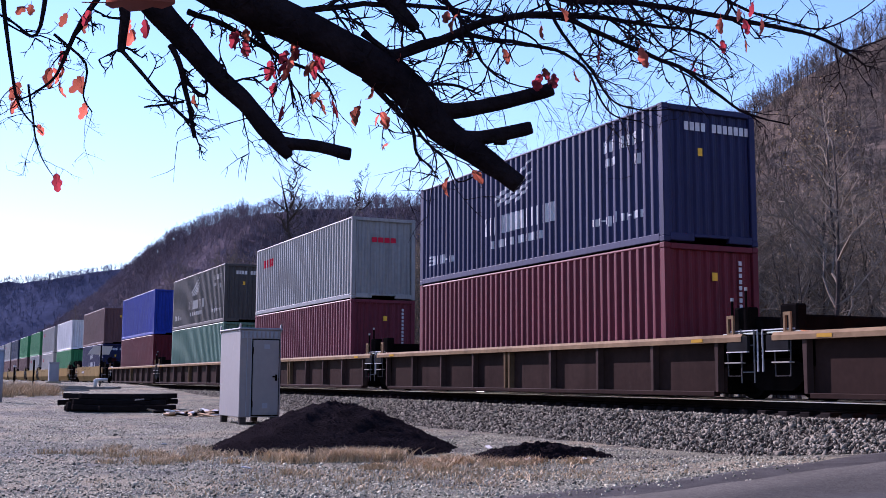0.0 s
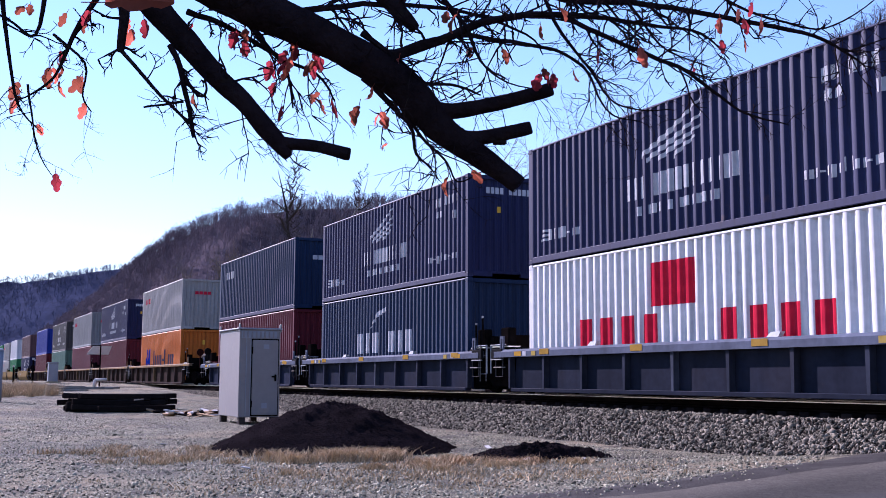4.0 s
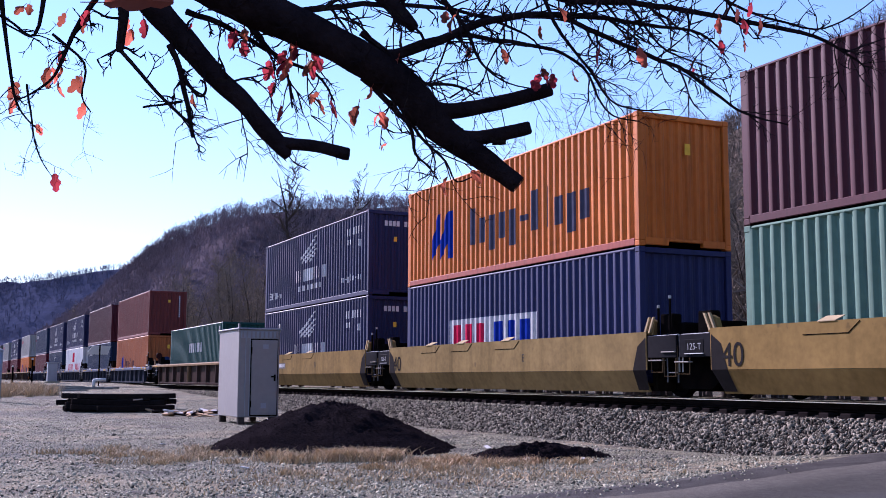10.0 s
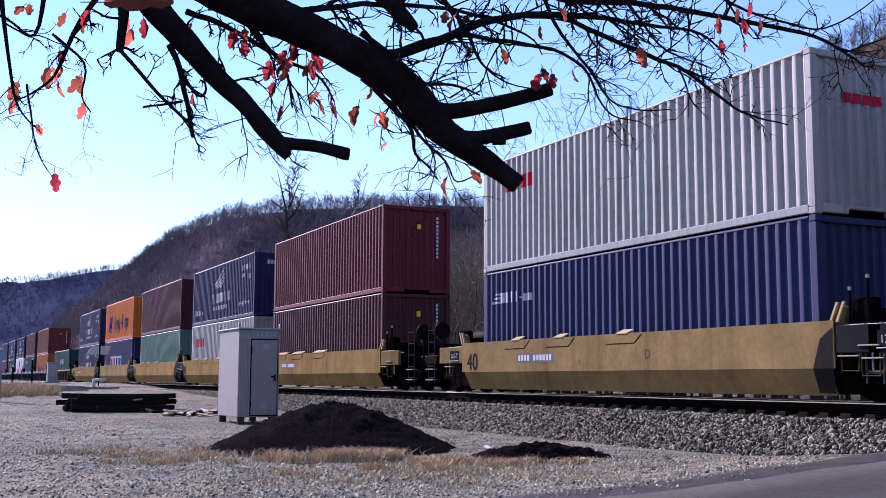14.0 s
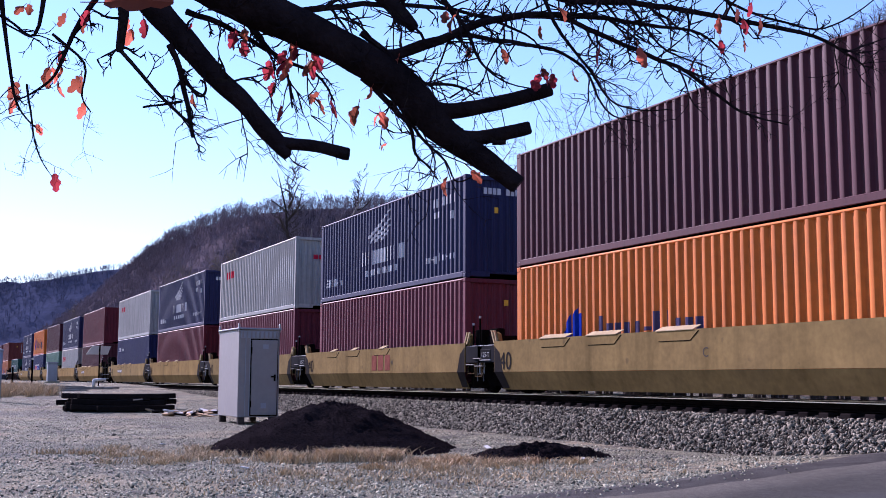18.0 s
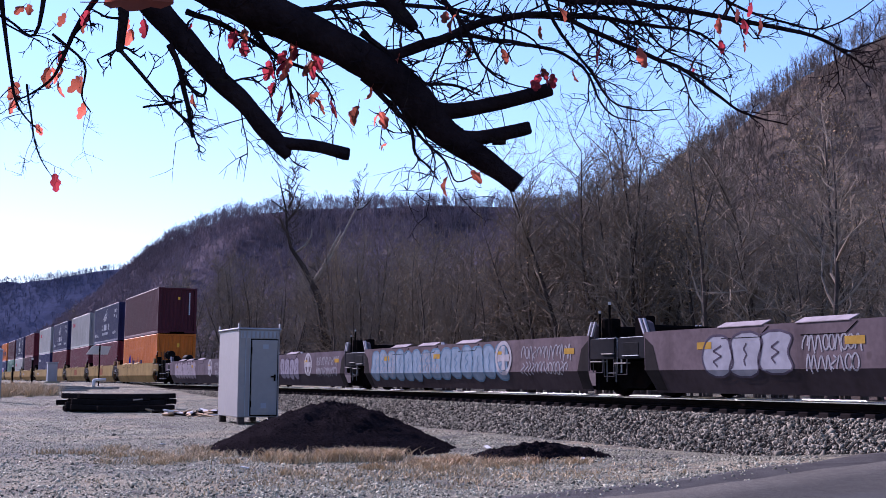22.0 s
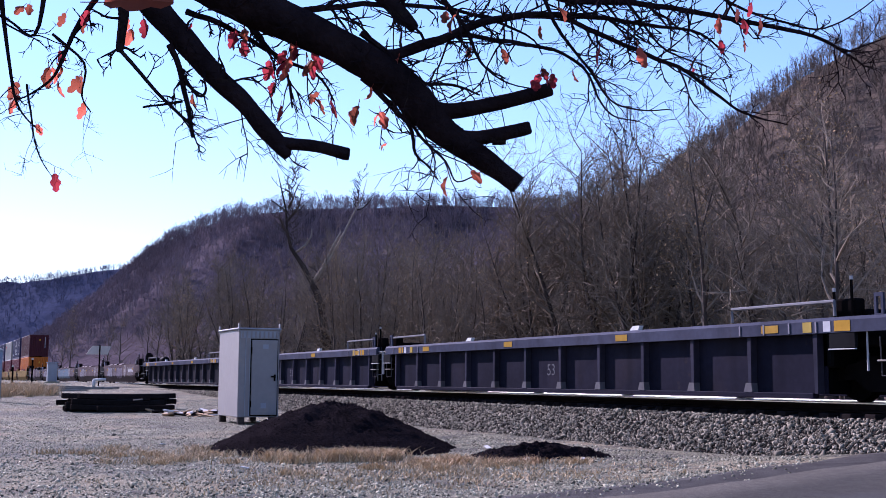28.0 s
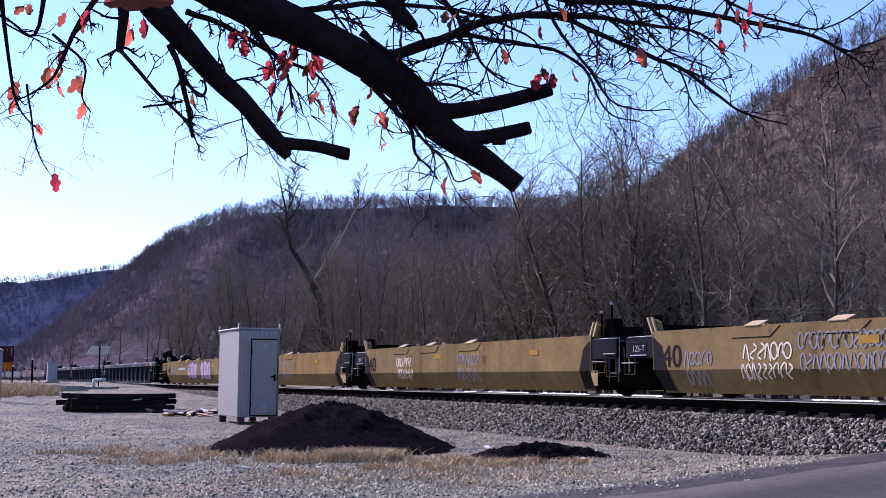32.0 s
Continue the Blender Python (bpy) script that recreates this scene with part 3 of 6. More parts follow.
def container_meshes():
    h, w = LENGTH / 2, WIDTH / 2
    roof = Shape()
    for i in range(20):
        x0, x1 = -h + 0.1 + i * (LENGTH - 0.2) / 20, -h + 0.1 + (i + 1) * (LENGTH - 0.2) / 20
        m = (x0 + x1) / 2
        roof.add([(x0, -w + 0.05, TALL - 0.03), (m, -w + 0.05, TALL - 0.01), (x1, -w + 0.05, TALL - 0.03), (x0, w - 0.05, TALL - 0.03), (m, w - 0.05, TALL - 0.01), (x1, w - 0.05, TALL - 0.03)],
                 [(0, 1, 4, 3), (1, 2, 5, 4)])
    header = Shape().block(-0.05, 0.06, -w + 0.16, w - 0.16, TALL - 0.13, TALL - 0.01, 0.012)
    sill = Shape().block(-0.05, 0.06, -w + 0.16, -0.45, 0.03, 0.19, 0.012).block(-0.05, 0.06, 0.45, w - 0.16, 0.03, 0.19, 0.012).block(-0.05, 0.06, -0.45, 0.45, 0.12, 0.19, 0.012)
    post = Shape().block(-0.08, 0.08, -0.075, 0.075, 0.118, TALL - 0.118, 0.012)
    return {
        "side_panel": side_mesh(), "end_panel": end_mesh(), "roof": roof.mesh("roof", M_PAINT),
        "end_header": header.mesh("end_header", M_PAINT), "end_sill": sill.mesh("end_sill", M_PAINT), "corner_post": post.mesh("corner_post", M_PAINT),
        "top_rail": Shape().block(-h + 0.17, h - 0.17, 0.0, 0.075, TALL - 0.085, TALL - 0.003, 0.034).mesh("top_rail", M_PAINT),
        "bottom_rail": Shape().block(-h + 0.17, h - 0.17, -0.0, 0.06, 0.02, 0.17, 0.012).mesh("bottom_rail", M_PAINT),
        "floor": Shape().box(-h + 0.1, h - 0.1, -w + 0.07, w - 0.07, 0.13, 0.155).mesh("floor", M_STEEL),
        "corner_casting": Shape().block(-0.089, 0.089, -0.081, 0.081, 0, 0.118, 0.014).mesh("corner_casting", M_PAINT),
    }


BOX = container_meshes()
BARE = {}


def bare_container(colour, rail, label):
    """A container with no lettering, its parts on shared meshes."""
    c = thing("shipping_container", label, "shipping container", None, "containers on the train")
    h, w = LENGTH / 2, WIDTH / 2
    for s in (-1, 1):
        for name, tone in (("side_panel", colour), ("top_rail", colour), ("bottom_rail", rail)):
            p = part(name, BOX[name], M_PAINT, c, "", tone)
            p.matrix_basis = pose(0, -w, 0) if s < 0 else pose(0, w, 0, 0, 0, 180)
        for name in ("end_panel", "end_header", "end_sill"):
            p = part(name, BOX[name], M_PAINT, c, "", colour)
            p.matrix_basis = pose(h - 0.06, 0, 0) if s > 0 else pose(-h + 0.06, 0, 0, 0, 0, 180)
        for e in (-1, 1):
            part("corner_post", BOX["corner_post"], M_PAINT, c, "", colour).location = (e * (h - 0.085), s * (w - 0.08), 0)
            for z in (0, TALL - 0.118):
                part("corner_casting", BOX["corner_casting"], M_PAINT, c, "", colour).location = (e * (h - 0.089), s * (w - 0.081), z)
    part("roof", BOX["roof"], M_PAINT, c, "", colour)
    part("floor", BOX["floor"], M_STEEL, c)
    return c


FACE = -WIDTH / 2


class Decal(Shape):
    """Paint laid on the corrugated side that faces the camera; x from the left end, z from the floor."""

    def quad(self, x0, x1, b0, b1, t0, t1):
        xs = wave_breaks(x0 - LENGTH / 2, x1 - LENGTH / 2)
        for a, b in zip(xs, xs[1:]):
            ua, ub = (a + LENGTH / 2 - x0) / (x1 - x0), (b + LENGTH / 2 - x0) / (x1 - x0)
            ya, yb = FACE + wave_depth(a + 1e-5), FACE + wave_depth(b - 1e-5)
            self.add([(a, ya, b0 + (b1 - b0) * ua), (b, yb, b0 + (b1 - b0) * ub), (b, yb, t0 + (t1 - t0) * ub), (a, ya, t0 + (t1 - t0) * ua)], [(0, 1, 2, 3)])
        return self

    def mesh(self, name, mat, smooth=False):
        """Neighbouring strips share their corners."""
        seen, ids = {}, []
        for p in self.v:
            ids.append(seen.setdefault(tuple(round(q, 4) for q in p), len(seen)))
        self.v, self.f = list(seen), [tuple(ids[i] for i in f) for f in self.f]
        return Shape.mesh(self, name, mat, smooth)

    def bar(self, x0, x1, z0, z1):
        return self.quad(x0, x1, z0, z0, z1, z1)

    def word(self, x0, x1, z0, z1, pattern):
        """A row of plain blocks, one for each letter: X tall, x low, p hanging, - short, blank a gap."""
        step = (x1 - x0) / len(pattern)
        for i, ch in enumerate(pattern):
            a, b, h = x0 + i * step + 0.09 * step, x0 + (i + 1) * step - 0.12 * step, z1 - z0
            lo, hi = {"X": (0, 1), "x": (0, 0.68), "p": (-0.25, 0.68), "-": (0.3, 0.45), "l": (0, 1), "I": (0, 1)}.get(ch, (0, 0))
            if ch in "lI":
                a, b = a + 0.25 * step, b - 0.25 * step
            if hi > lo:
                self.bar(a, b - (0.18 if ch in "Xxp" else 0.1) * step, z0 + lo * h, z0 + hi * h)
        return self


def letters(c, x0, x1, z0, z1, pattern, label, tone, lift=0.0):
    """A word of plain blocks, each block a part of its own."""
    step = (x1 - x0) / len(pattern)
    for i, ch in enumerate(pattern):
        if ch != " ":
            block = Decal().word(x0 + i * step, x0 + (i + 1) * step, z0, z1, ch)
            block.v = [(x, y - lift, z) for x, y, z in block.v]
            part("letter", block, M_MARK, c, label, tone)


def end_bars(boxes):
    """Paint on the end that faces +x: (y0, y1, z0, z1)."""
    s = Shape()
    x = LENGTH / 2 - 0.055
    for y0, y1, z0, z1 in boxes:
        s.add([(x, y0, z0), (x, y1, z0), (x, y1, z1), (x, y0, z1)], [(0, 1, 2, 3)])
    return s


PALE, RED, DEEP, YELLOW = (0.42, 0.42, 0.43), (0.42, 0.02, 0.04), (0.015, 0.03, 0.22), (0.65, 0.38, 0.04)


def marks_wing(c, tone):
    """White wing emblem over two lines of blocks, small lines at both ends."""
    wing = Decal()
    for i, (a, b, z, rise, w) in enumerate(((4.75, 6.75, 1.95, 0.72, 0.13), (4.95, 6.80, 1.83, 0.55, 0.12), (5.35, 6.72, 1.78, 0.36, 0.11), (5.85, 6.6, 1.75, 0.2, 0.09))):
        wing.quad(a, (a + b) / 2, z - 0.12, z + rise * 0.28, z - 0.02, z + rise * 0.28 + w)
        wing.quad((a + b) / 2, b, z + rise * 0.28, z + rise, z + rise * 0.28 + w, z + rise + 0.05)
    part("wing_emblem", wing, M_MARK, c, "white wing emblem", tone)
    letters(c, 4.2, 7.9, 0.98, 1.45, "XXX XXXXXIXXIXX", "row of white block letters", tone)
    tagged(part("small_lettering", Decal().word(4.6, 7.3, 0.62, 0.82, "X XXX X XXXXXXX"), M_MARK, c, "small white block letters", tone), kind="stuff")
    tagged(part("address_line", Decal().word(9.5, 11.45, 0.60, 0.84, "xxx-xpxllxx-xxx"), M_MARK, c, "thin white line of blocks", tone), kind="stuff")
    tagged(part("badge", Decal().word(0.95, 2.35, 0.52, 0.78, "XXXX-xx").bar(0.55, 0.9, 0.52, 0.58).bar(0.6, 0.9, 0.63, 0.69).bar(0.65, 0.9, 0.74, 0.80), M_MARK, c, "small white badge", tone), kind="stuff")
    tagged(part("number_panel", Decal().word(9.95, 11.55, 2.20, 2.46, "XXXX XXXXXX X").word(10.0, 10.5, 1.88, 2.06, "XXXX").word(11.15, 11.4, 1.75, 1.98, "XX"), M_MARK, c, "white number blocks", tone), kind="stuff")
    tagged(part("end_number", end_bars([(-0.62 + i * 0.145, -0.51 + i * 0.145, 2.38, 2.56) for i in range(12) if i not in (4,)]), M_MARK, c, "white number blocks", tone), kind="stuff")
    part("end_label", end_bars([(-0.28, -0.16, 1.85, 2.02)]), M_MARK, c, "yellow label", YELLOW)


def marks_slanted_small(c, tone):
    """A small blue emblem and a short row of dark blocks."""
    e = Decal().quad(2.2, 2.5, 0.8, 0.95, 1.2, 1.62).quad(2.55, 2.8, 0.72, 0.9, 1.5, 1.75).bar(2.8, 3.0, 0.8, 1.6)
    part("emblem", e, M_MARK, c, "dark blue slanted emblem", DEEP)
    letters(c, 3.6, 7.4, 0.95, 1.5, "Xxpxp-Xlxpx", "row of dark block letters", tone)
    part("end_label", end_bars([(0.05, 0.2, 2.05, 2.3)]), M_MARK, c, "yellow label", YELLOW)


def marks_slanted(c, tone):
    """Blue slanted emblem and a long row of dark blue blocks."""
    e = Decal()
    for a in (1.75, 2.35):
        e.quad(a, a + 0.42, 0.62, 1.05, 1.15, 1.98)
        e.quad(a + 0.42, a + 0.85, 0.62, 0.62, 1.98, 1.98) if a > 2 else e.quad(a + 0.42, a + 0.6, 1.05, 1.2, 1.98, 1.98)
    part("emblem", e, M_MARK, c, "dark blue slanted emblem", DEEP)
    letters(c, 4.2, 10.4, 0.85, 1.85, "Xxpxp-Xlxpx", "long row of dark blue block letters", tone)
    part("end_label", end_bars([(0.05, 0.2, 2.05, 2.3)]), M_MARK, c, "yellow label", YELLOW)


def marks_corner(c, tone, x0=1.2, x1=2.75, z=2.0):
    """A small word near the left top corner and another on the end."""
    letters(c, x0, x1, z, z + 0.34, "XXXX", "short row of blocks", tone)
    part("end_lettering", end_bars([(-0.45 + i * 0.24, -0.25 + i * 0.24, 2.02, 2.2) for i in range(4)]), M_MARK, c, "short row of blocks", tone)


def marks_bold(c, tone, plate=False):
    """Heavy white blocks, with a swoosh over them or on a white plate."""
    if plate:
        part("plate", Decal().bar(3.0, 7.9, 0.85, 1.75), M_MARK, c, "white painted plate", PALE)
        letters(c, 3.2, 5.3, 1.0, 1.6, "XXX", "heavy dark red blocks", (0.42, 0.02, 0.06), 0.004)
        letters(c, 5.6, 7.7, 1.0, 1.6, "XXX", "heavy dark blue blocks", DEEP, 0.004)
        return
    letters(c, 3.7, 8.5, 0.95, 1.62, "XXX XXX", "heavy white blocks", tone)
    part("swoosh", Decal().quad(4.9, 5.5, 1.75, 2.12, 1.78, 2.28).quad(5.5, 6.3, 2.12, 2.28, 2.28, 2.42), M_MARK, c, "white swoosh", tone)


def marks_plain(c, tone):
    """Column of small number blocks on the end and a yellow warning label."""
    tagged(part("end_number", end_bars([(0.72, 0.80, 2.5 - i * 0.13, 2.59 - i * 0.13) for i in range(11)]), M_MARK, c, "column of white number blocks", tone), kind="stuff")
    part("end_label", end_bars([(0.02, 0.16, 0.95 + 1.2 * (tone[0] < 0.5), 1.12 + 1.2 * (tone[0] < 0.5))]), M_MARK, c, "yellow warning label", YELLOW)


NAVY, NAVY_B, BLUE, ROYAL = (0.0135, 0.0155, 0.054), (0.015, 0.018, 0.068), (0.008, 0.020, 0.054), (0.016, 0.030, 0.22)
MAROON, RED_BOX, PINK, BRICK = (0.055, 0.010, 0.016), (0.088, 0.009, 0.016), (0.105, 0.018, 0.028), (0.125, 0.026, 0.022)
ORANGE, RUSTY, GREY, LIGHT = (0.46, 0.122, 0.012), (0.32, 0.092, 0.024), (0.22, 0.215, 0.205), (0.29, 0.275, 0.25)
TEAL, GREEN, LEAFY, SNOW, DUSK = (0.088, 0.158, 0.115), (0.010, 0.052, 0.046), (0.03, 0.17, 0.06), (0.55, 0.54, 0.53), (0.06, 0.055, 0.05)

KINDS = {   # colour, rail colour, marks, label
    "navy": (NAVY, (0.018, 0.020, 0.06), (marks_wing, PALE), "navy blue corrugated steel container with a white wing emblem"),
    "dusk": (DUSK, DUSK, (marks_wing, (0.45, 0.43, 0.4)), "weathered dark grey corrugated container with a faded wing emblem"),
    "red": (RED_BOX, RED_BOX, (marks_plain, PALE), "deep red corrugated steel container"),
    "pink": (PINK, PINK, (marks_plain, PALE), "faded pinkish red corrugated steel container"),
    "maroon": (MAROON, MAROON, (marks_plain, PALE), "maroon corrugated steel container"),
    "brick": (BRICK, BRICK, (marks_plain, PALE), "brick red corrugated steel container"),
    "grey": (GREY, (0.16, 0.17, 0.18), (marks_corner, RED), "grey corrugated container with small red letter blocks"),
    "light": (LIGHT, (0.2, 0.21, 0.2), (marks_corner, RED), "pale grey corrugated container with small red letter blocks"),
    "light_low": (LIGHT, LIGHT, None, "pale grey corrugated container with red letter blocks low on its side"),
    "orange": (ORANGE, (0.25, 0.05, 0.03), (marks_slanted, (0.06, 0.06, 0.09)), "bright orange corrugated container with a dark blue emblem"),
    "orange_small": (ORANGE, (0.25, 0.05, 0.03), (marks_slanted_small, (0.06, 0.05, 0.09)), "bright orange corrugated container with a small dark emblem"),
    "rusty": (RUSTY, (0.3, 0.08, 0.03), (marks_slanted_small, (0.10, 0.05, 0.05)), "dull orange corrugated container with a dark emblem"),
    "blue": (BLUE, BLUE, (marks_plain, PALE), "blue corrugated steel container"),
    "blue_corner": (BLUE, NAVY, (marks_corner, PALE), "blue corrugated container with small white letter blocks"),
    "blue_bold": (BLUE, BLUE, (marks_bold, PALE), "blue corrugated container with heavy white letter blocks"),
    "blue_plate": (NAVY_B, NAVY_B, None, "navy blue corrugated container with a white lettered plate"),
    "blue_badge": (NAVY_B, NAVY_B, None, "navy blue corrugated container with a small white badge"),
    "royal": (ROYAL, ROYAL, None, "royal blue corrugated steel container"),
    "white": (SNOW, SNOW, None, "white corrugated steel container"),
    "white_red": (SNOW, SNOW, None, "white corrugated container with red letter blocks"),
    "green": (GREEN, GREEN, None, "dark green corrugated container with white letter blocks"),
    "leafy": (LEAFY, LEAFY, None, "bright green corrugated steel container"),
    "teal": (TEAL, TEAL, None, "pale teal corrugated steel container"),
    "brown": ((0.10, 0.05, 0.048), (0.10, 0.05, 0.048), None, "dull brown corrugated steel container"),
}


def container(kind):
    colour, rail, marks, label = KINDS[kind]
    if kind in BARE:
        return copy_thing(BARE[kind], Matrix())
    c = bare_container(colour, rail, label)
    if marks:
        marks[0](c, marks[1])
    elif kind == "light_low":
        letters(c, 1.0, 2.9, 1.75, 2.2, "XXXX", "red letter blocks", RED)
        part("end_lettering", end_bars([(-0.1 + i * 0.2, 0.07 + i * 0.2, 1.7, 1.88) for i in range(4)]), M_MARK, c, "red letter blocks", RED)
    elif kind == "blue_plate":
        marks_bold(c, PALE, True)
    elif kind == "blue_badge":
        tagged(part("badge", Decal().word(0.95, 2.6, 2.05, 2.32, "XXXX-xx").bar(0.5, 0.9, 2.05, 2.11).bar(0.55, 0.9, 2.16, 2.22).bar(0.6, 0.9, 2.27, 2.32), M_MARK, c, "small white badge", PALE), kind="stuff")
    elif kind == "white_red":
        letters(c, 2.2, 10.4, 0.75, 1.45, "XXXX  XXXX", "red letter blocks", RED)
        part("emblem", Decal().bar(5.0, 6.5, 1.6, 2.5), M_MARK, c, "red square emblem", RED)
        part("end_emblem", end_bars([(-0.35, 0.3, 1.75, 2.35)]), M_MARK, c, "red square emblem", RED)
    elif kind == "green":
        letters(c, 4.9, 7.9, 1.5, 2.0, "XXXIXXX", "white letter blocks", PALE)
        tagged(part("end_number", end_bars([(-0.25, 0.0, 2.0, 2.25), (0.2, 0.45, 2.0, 2.25)]), M_MARK, c, "white number blocks", PALE), kind="stuff")
    else:
        marks_plain(c, PALE)
    BARE[kind] = c
    return c


# ---- the train: well cars ----
TAN, BROWN, STEELBLUE, SLATE, OXIDE = (0.166, 0.112, 0.042), (0.024, 0.0145, 0.0125), (0.014, 0.017, 0.029), (0.012, 0.0115, 0.019), (0.086, 0.066, 0.071)
SILL_TAN, SILL_BLUE, SILL_SLATE = (0.170, 0.115, 0.065), (0.082, 0.092, 0.122), (0.042, 0.045, 0.066)
WHEELS = []


def profile_x(profile, x0, x1):
    """A (y, z) polygon drawn out along x."""
    n = len(profile)
    return Shape().add([(x0, y, z) for y, z in profile] + [(x1, y, z) for y, z in profile],
                       [tuple(range(n - 1, -1, -1)), tuple(range(n, 2 * n))] + [(i, (i + 1) % n, (i + 1) % n + n, i + n) for i in range(n)])


def wheel_mesh():
    s = Shape()
    for side in (-1, 1):
        rim = [(side * 0.68, 0.42), (side * 0.82, 0.405), (side * 0.82, 0.34), (side * 0.78, 0.30), (side * 0.77, 0.12), (side * 0.83, 0.10), (side * 0.83, 0.0)]
        k, n = len(s.v), 20
        for y, r in [(side * 0.68, 0.445), (side * 0.71, 0.42)] + rim[1:]:
            s.v += [(r * math.cos(2 * math.pi * i / n), y, r * math.sin(2 * math.pi * i / n)) for i in range(n)]
        for j in range(len(rim)):
            s.f += [(k + j * n + i, k + j * n + (i + 1) % n, k + (j + 1) * n + (i + 1) % n, k + (j + 1) * n + i) for i in range(n)]
    s.tube([(0, -0.95, 0), (0, 0.95, 0)], 0.08, 8)
    for side in (-1, 1):      # bolts of the bearing cap
        for i in range(3):
            a = 2.1 * i
            s.box(0.055 * math.cos(a) - 0.015, 0.055 * math.cos(a) + 0.015, side * 0.95 - 0.02, side * 0.95 + 0.02, 0.055 * math.sin(a) - 0.015, 0.055 * math.sin(a) + 0.015)
    return s.mesh("wheelset", M_STEEL)


def bogie_mesh():
    s = Shape()
    arch = [(-1.12, 0.34), (-1.12, 0.56), (-0.72, 0.62), (-0.38, 0.74), (0.38, 0.74), (0.72, 0.62), (1.12, 0.56), (1.12, 0.34), (0.72, 0.36), (0.42, 0.17), (-0.42, 0.17), (-0.72, 0.36)]
    for y in (-1.06, 0.92):
        s.extrude(arch, y, y + 0.14)
    s.block(-0.22, 0.22, -0.95, 0.95, 0.42, 0.72, 0.04)
    for y in (-1.04, 0.94):
        for x in (-0.15, 0.0, 0.15):
            s.tube([(x, y + 0.05, 0.2), (x, y + 0.05, 0.44)], 0.055, 8)
    return s.mesh("bogie", M_STEEL)


WHEEL_MESH, BOGIE_MESH = wheel_mesh(), bogie_mesh()


def add_bogie(car, x):
    b = part("bogie", BOGIE_MESH, M_STEEL, car, "dark cast-steel bogie")
    b.location = (x, 0, 0)
    for d in (-0.89, 0.89):
        w = part("wheelset", WHEEL_MESH, M_STEEL, b, "steel wheels on an axle")
        w.matrix_parent_inverse = pose(d, 0, 0.42)
        WHEELS.append(w)


def ladder(car, x, y, z0, z1, w, colour):
    s = Shape()
    for d in (-w / 2, w / 2):
        s.tube([(x + d, y, z0), (x + d, y, z1)], 0.016, 6)
    k = max(int((z1 - z0) / 0.32), 2)
    for i in range(k):
        z = z0 + (i + 0.4) * (z1 - z0) / k
        s.tube([(x - w / 2, y, z), (x + w / 2, y, z)], 0.013, 5)
    part("ladder", s, M_MARK, car, "light steel ladder", colour)


def text_part(car, words, x, y, z, size, colour, name="lettering", parent_label=""):
    """Readable characters, laid on a plane that faces -y."""
    curve = bpy.data.curves.new(name, "FONT")
    curve.body, curve.size, curve.align_x = words, size, "CENTER"
    src = new(name, curve)
    bpy.context.view_layer.update()
    me = bpy.data.meshes.new_from_object(src.evaluated_get(bpy.context.evaluated_depsgraph_get()))
    bpy.data.objects.remove(src)
    bpy.data.curves.remove(curve)
    me.materials.clear()
    me.materials.append(M_MARK)
    ob = part(name, me, M_MARK, car, parent_label, colour)
    ob.matrix_basis = pose(x, y, z, 90)
    return ob


CAR_KINDS = {
    "tan": ("panel", TAN, TAN, "tan-yellow articulated well car with dirty smooth sides"),
    "oxide": ("panel", OXIDE, OXIDE, "brown articulated well car covered in faded graffiti"),
    "brown": ("ribbed", BROWN, SILL_TAN, "rusty brown well car with ribbed sides and a tan top sill"),
    "blue": ("ribbed", STEELBLUE, SILL_BLUE, "blue-grey well car with ribbed sides and yellow patches"),
    "slate": ("ribbed", SLATE, SILL_SLATE, "dark grey well car with ribbed sides and a pale top sill"),
}


BEARER = Shape().box(-0.22, 0.22, -1.26, 1.26, 0.13, 0.2).mesh("cross_bearer", M_STEEL)


def thing_guide(x, e, side):
    """Cheek plate and the two slanted bars of a container guide at the end of a well."""
    y = side * 1.42
    cheek = Shape().extrude([(x - 0.16, 1.24), (x + 0.16, 1.24), (x + 0.16 + 0.10 * e, 1.50), (x + 0.02 + 0.10 * e, 1.56), (x - 0.10 + 0.10 * e, 1.50)], y - 0.05, y + 0.05)
    bars = Shape()
    for d in (-0.09, 0.05):
        bars.extrude([(x + d, 1.28), (x + d + 0.05, 1.28), (x + d + 0.05 + 0.16 * e, 1.60), (x + d + 0.16 * e, 1.60)], y - 0.10, y - 0.055)
    return cheek, bars


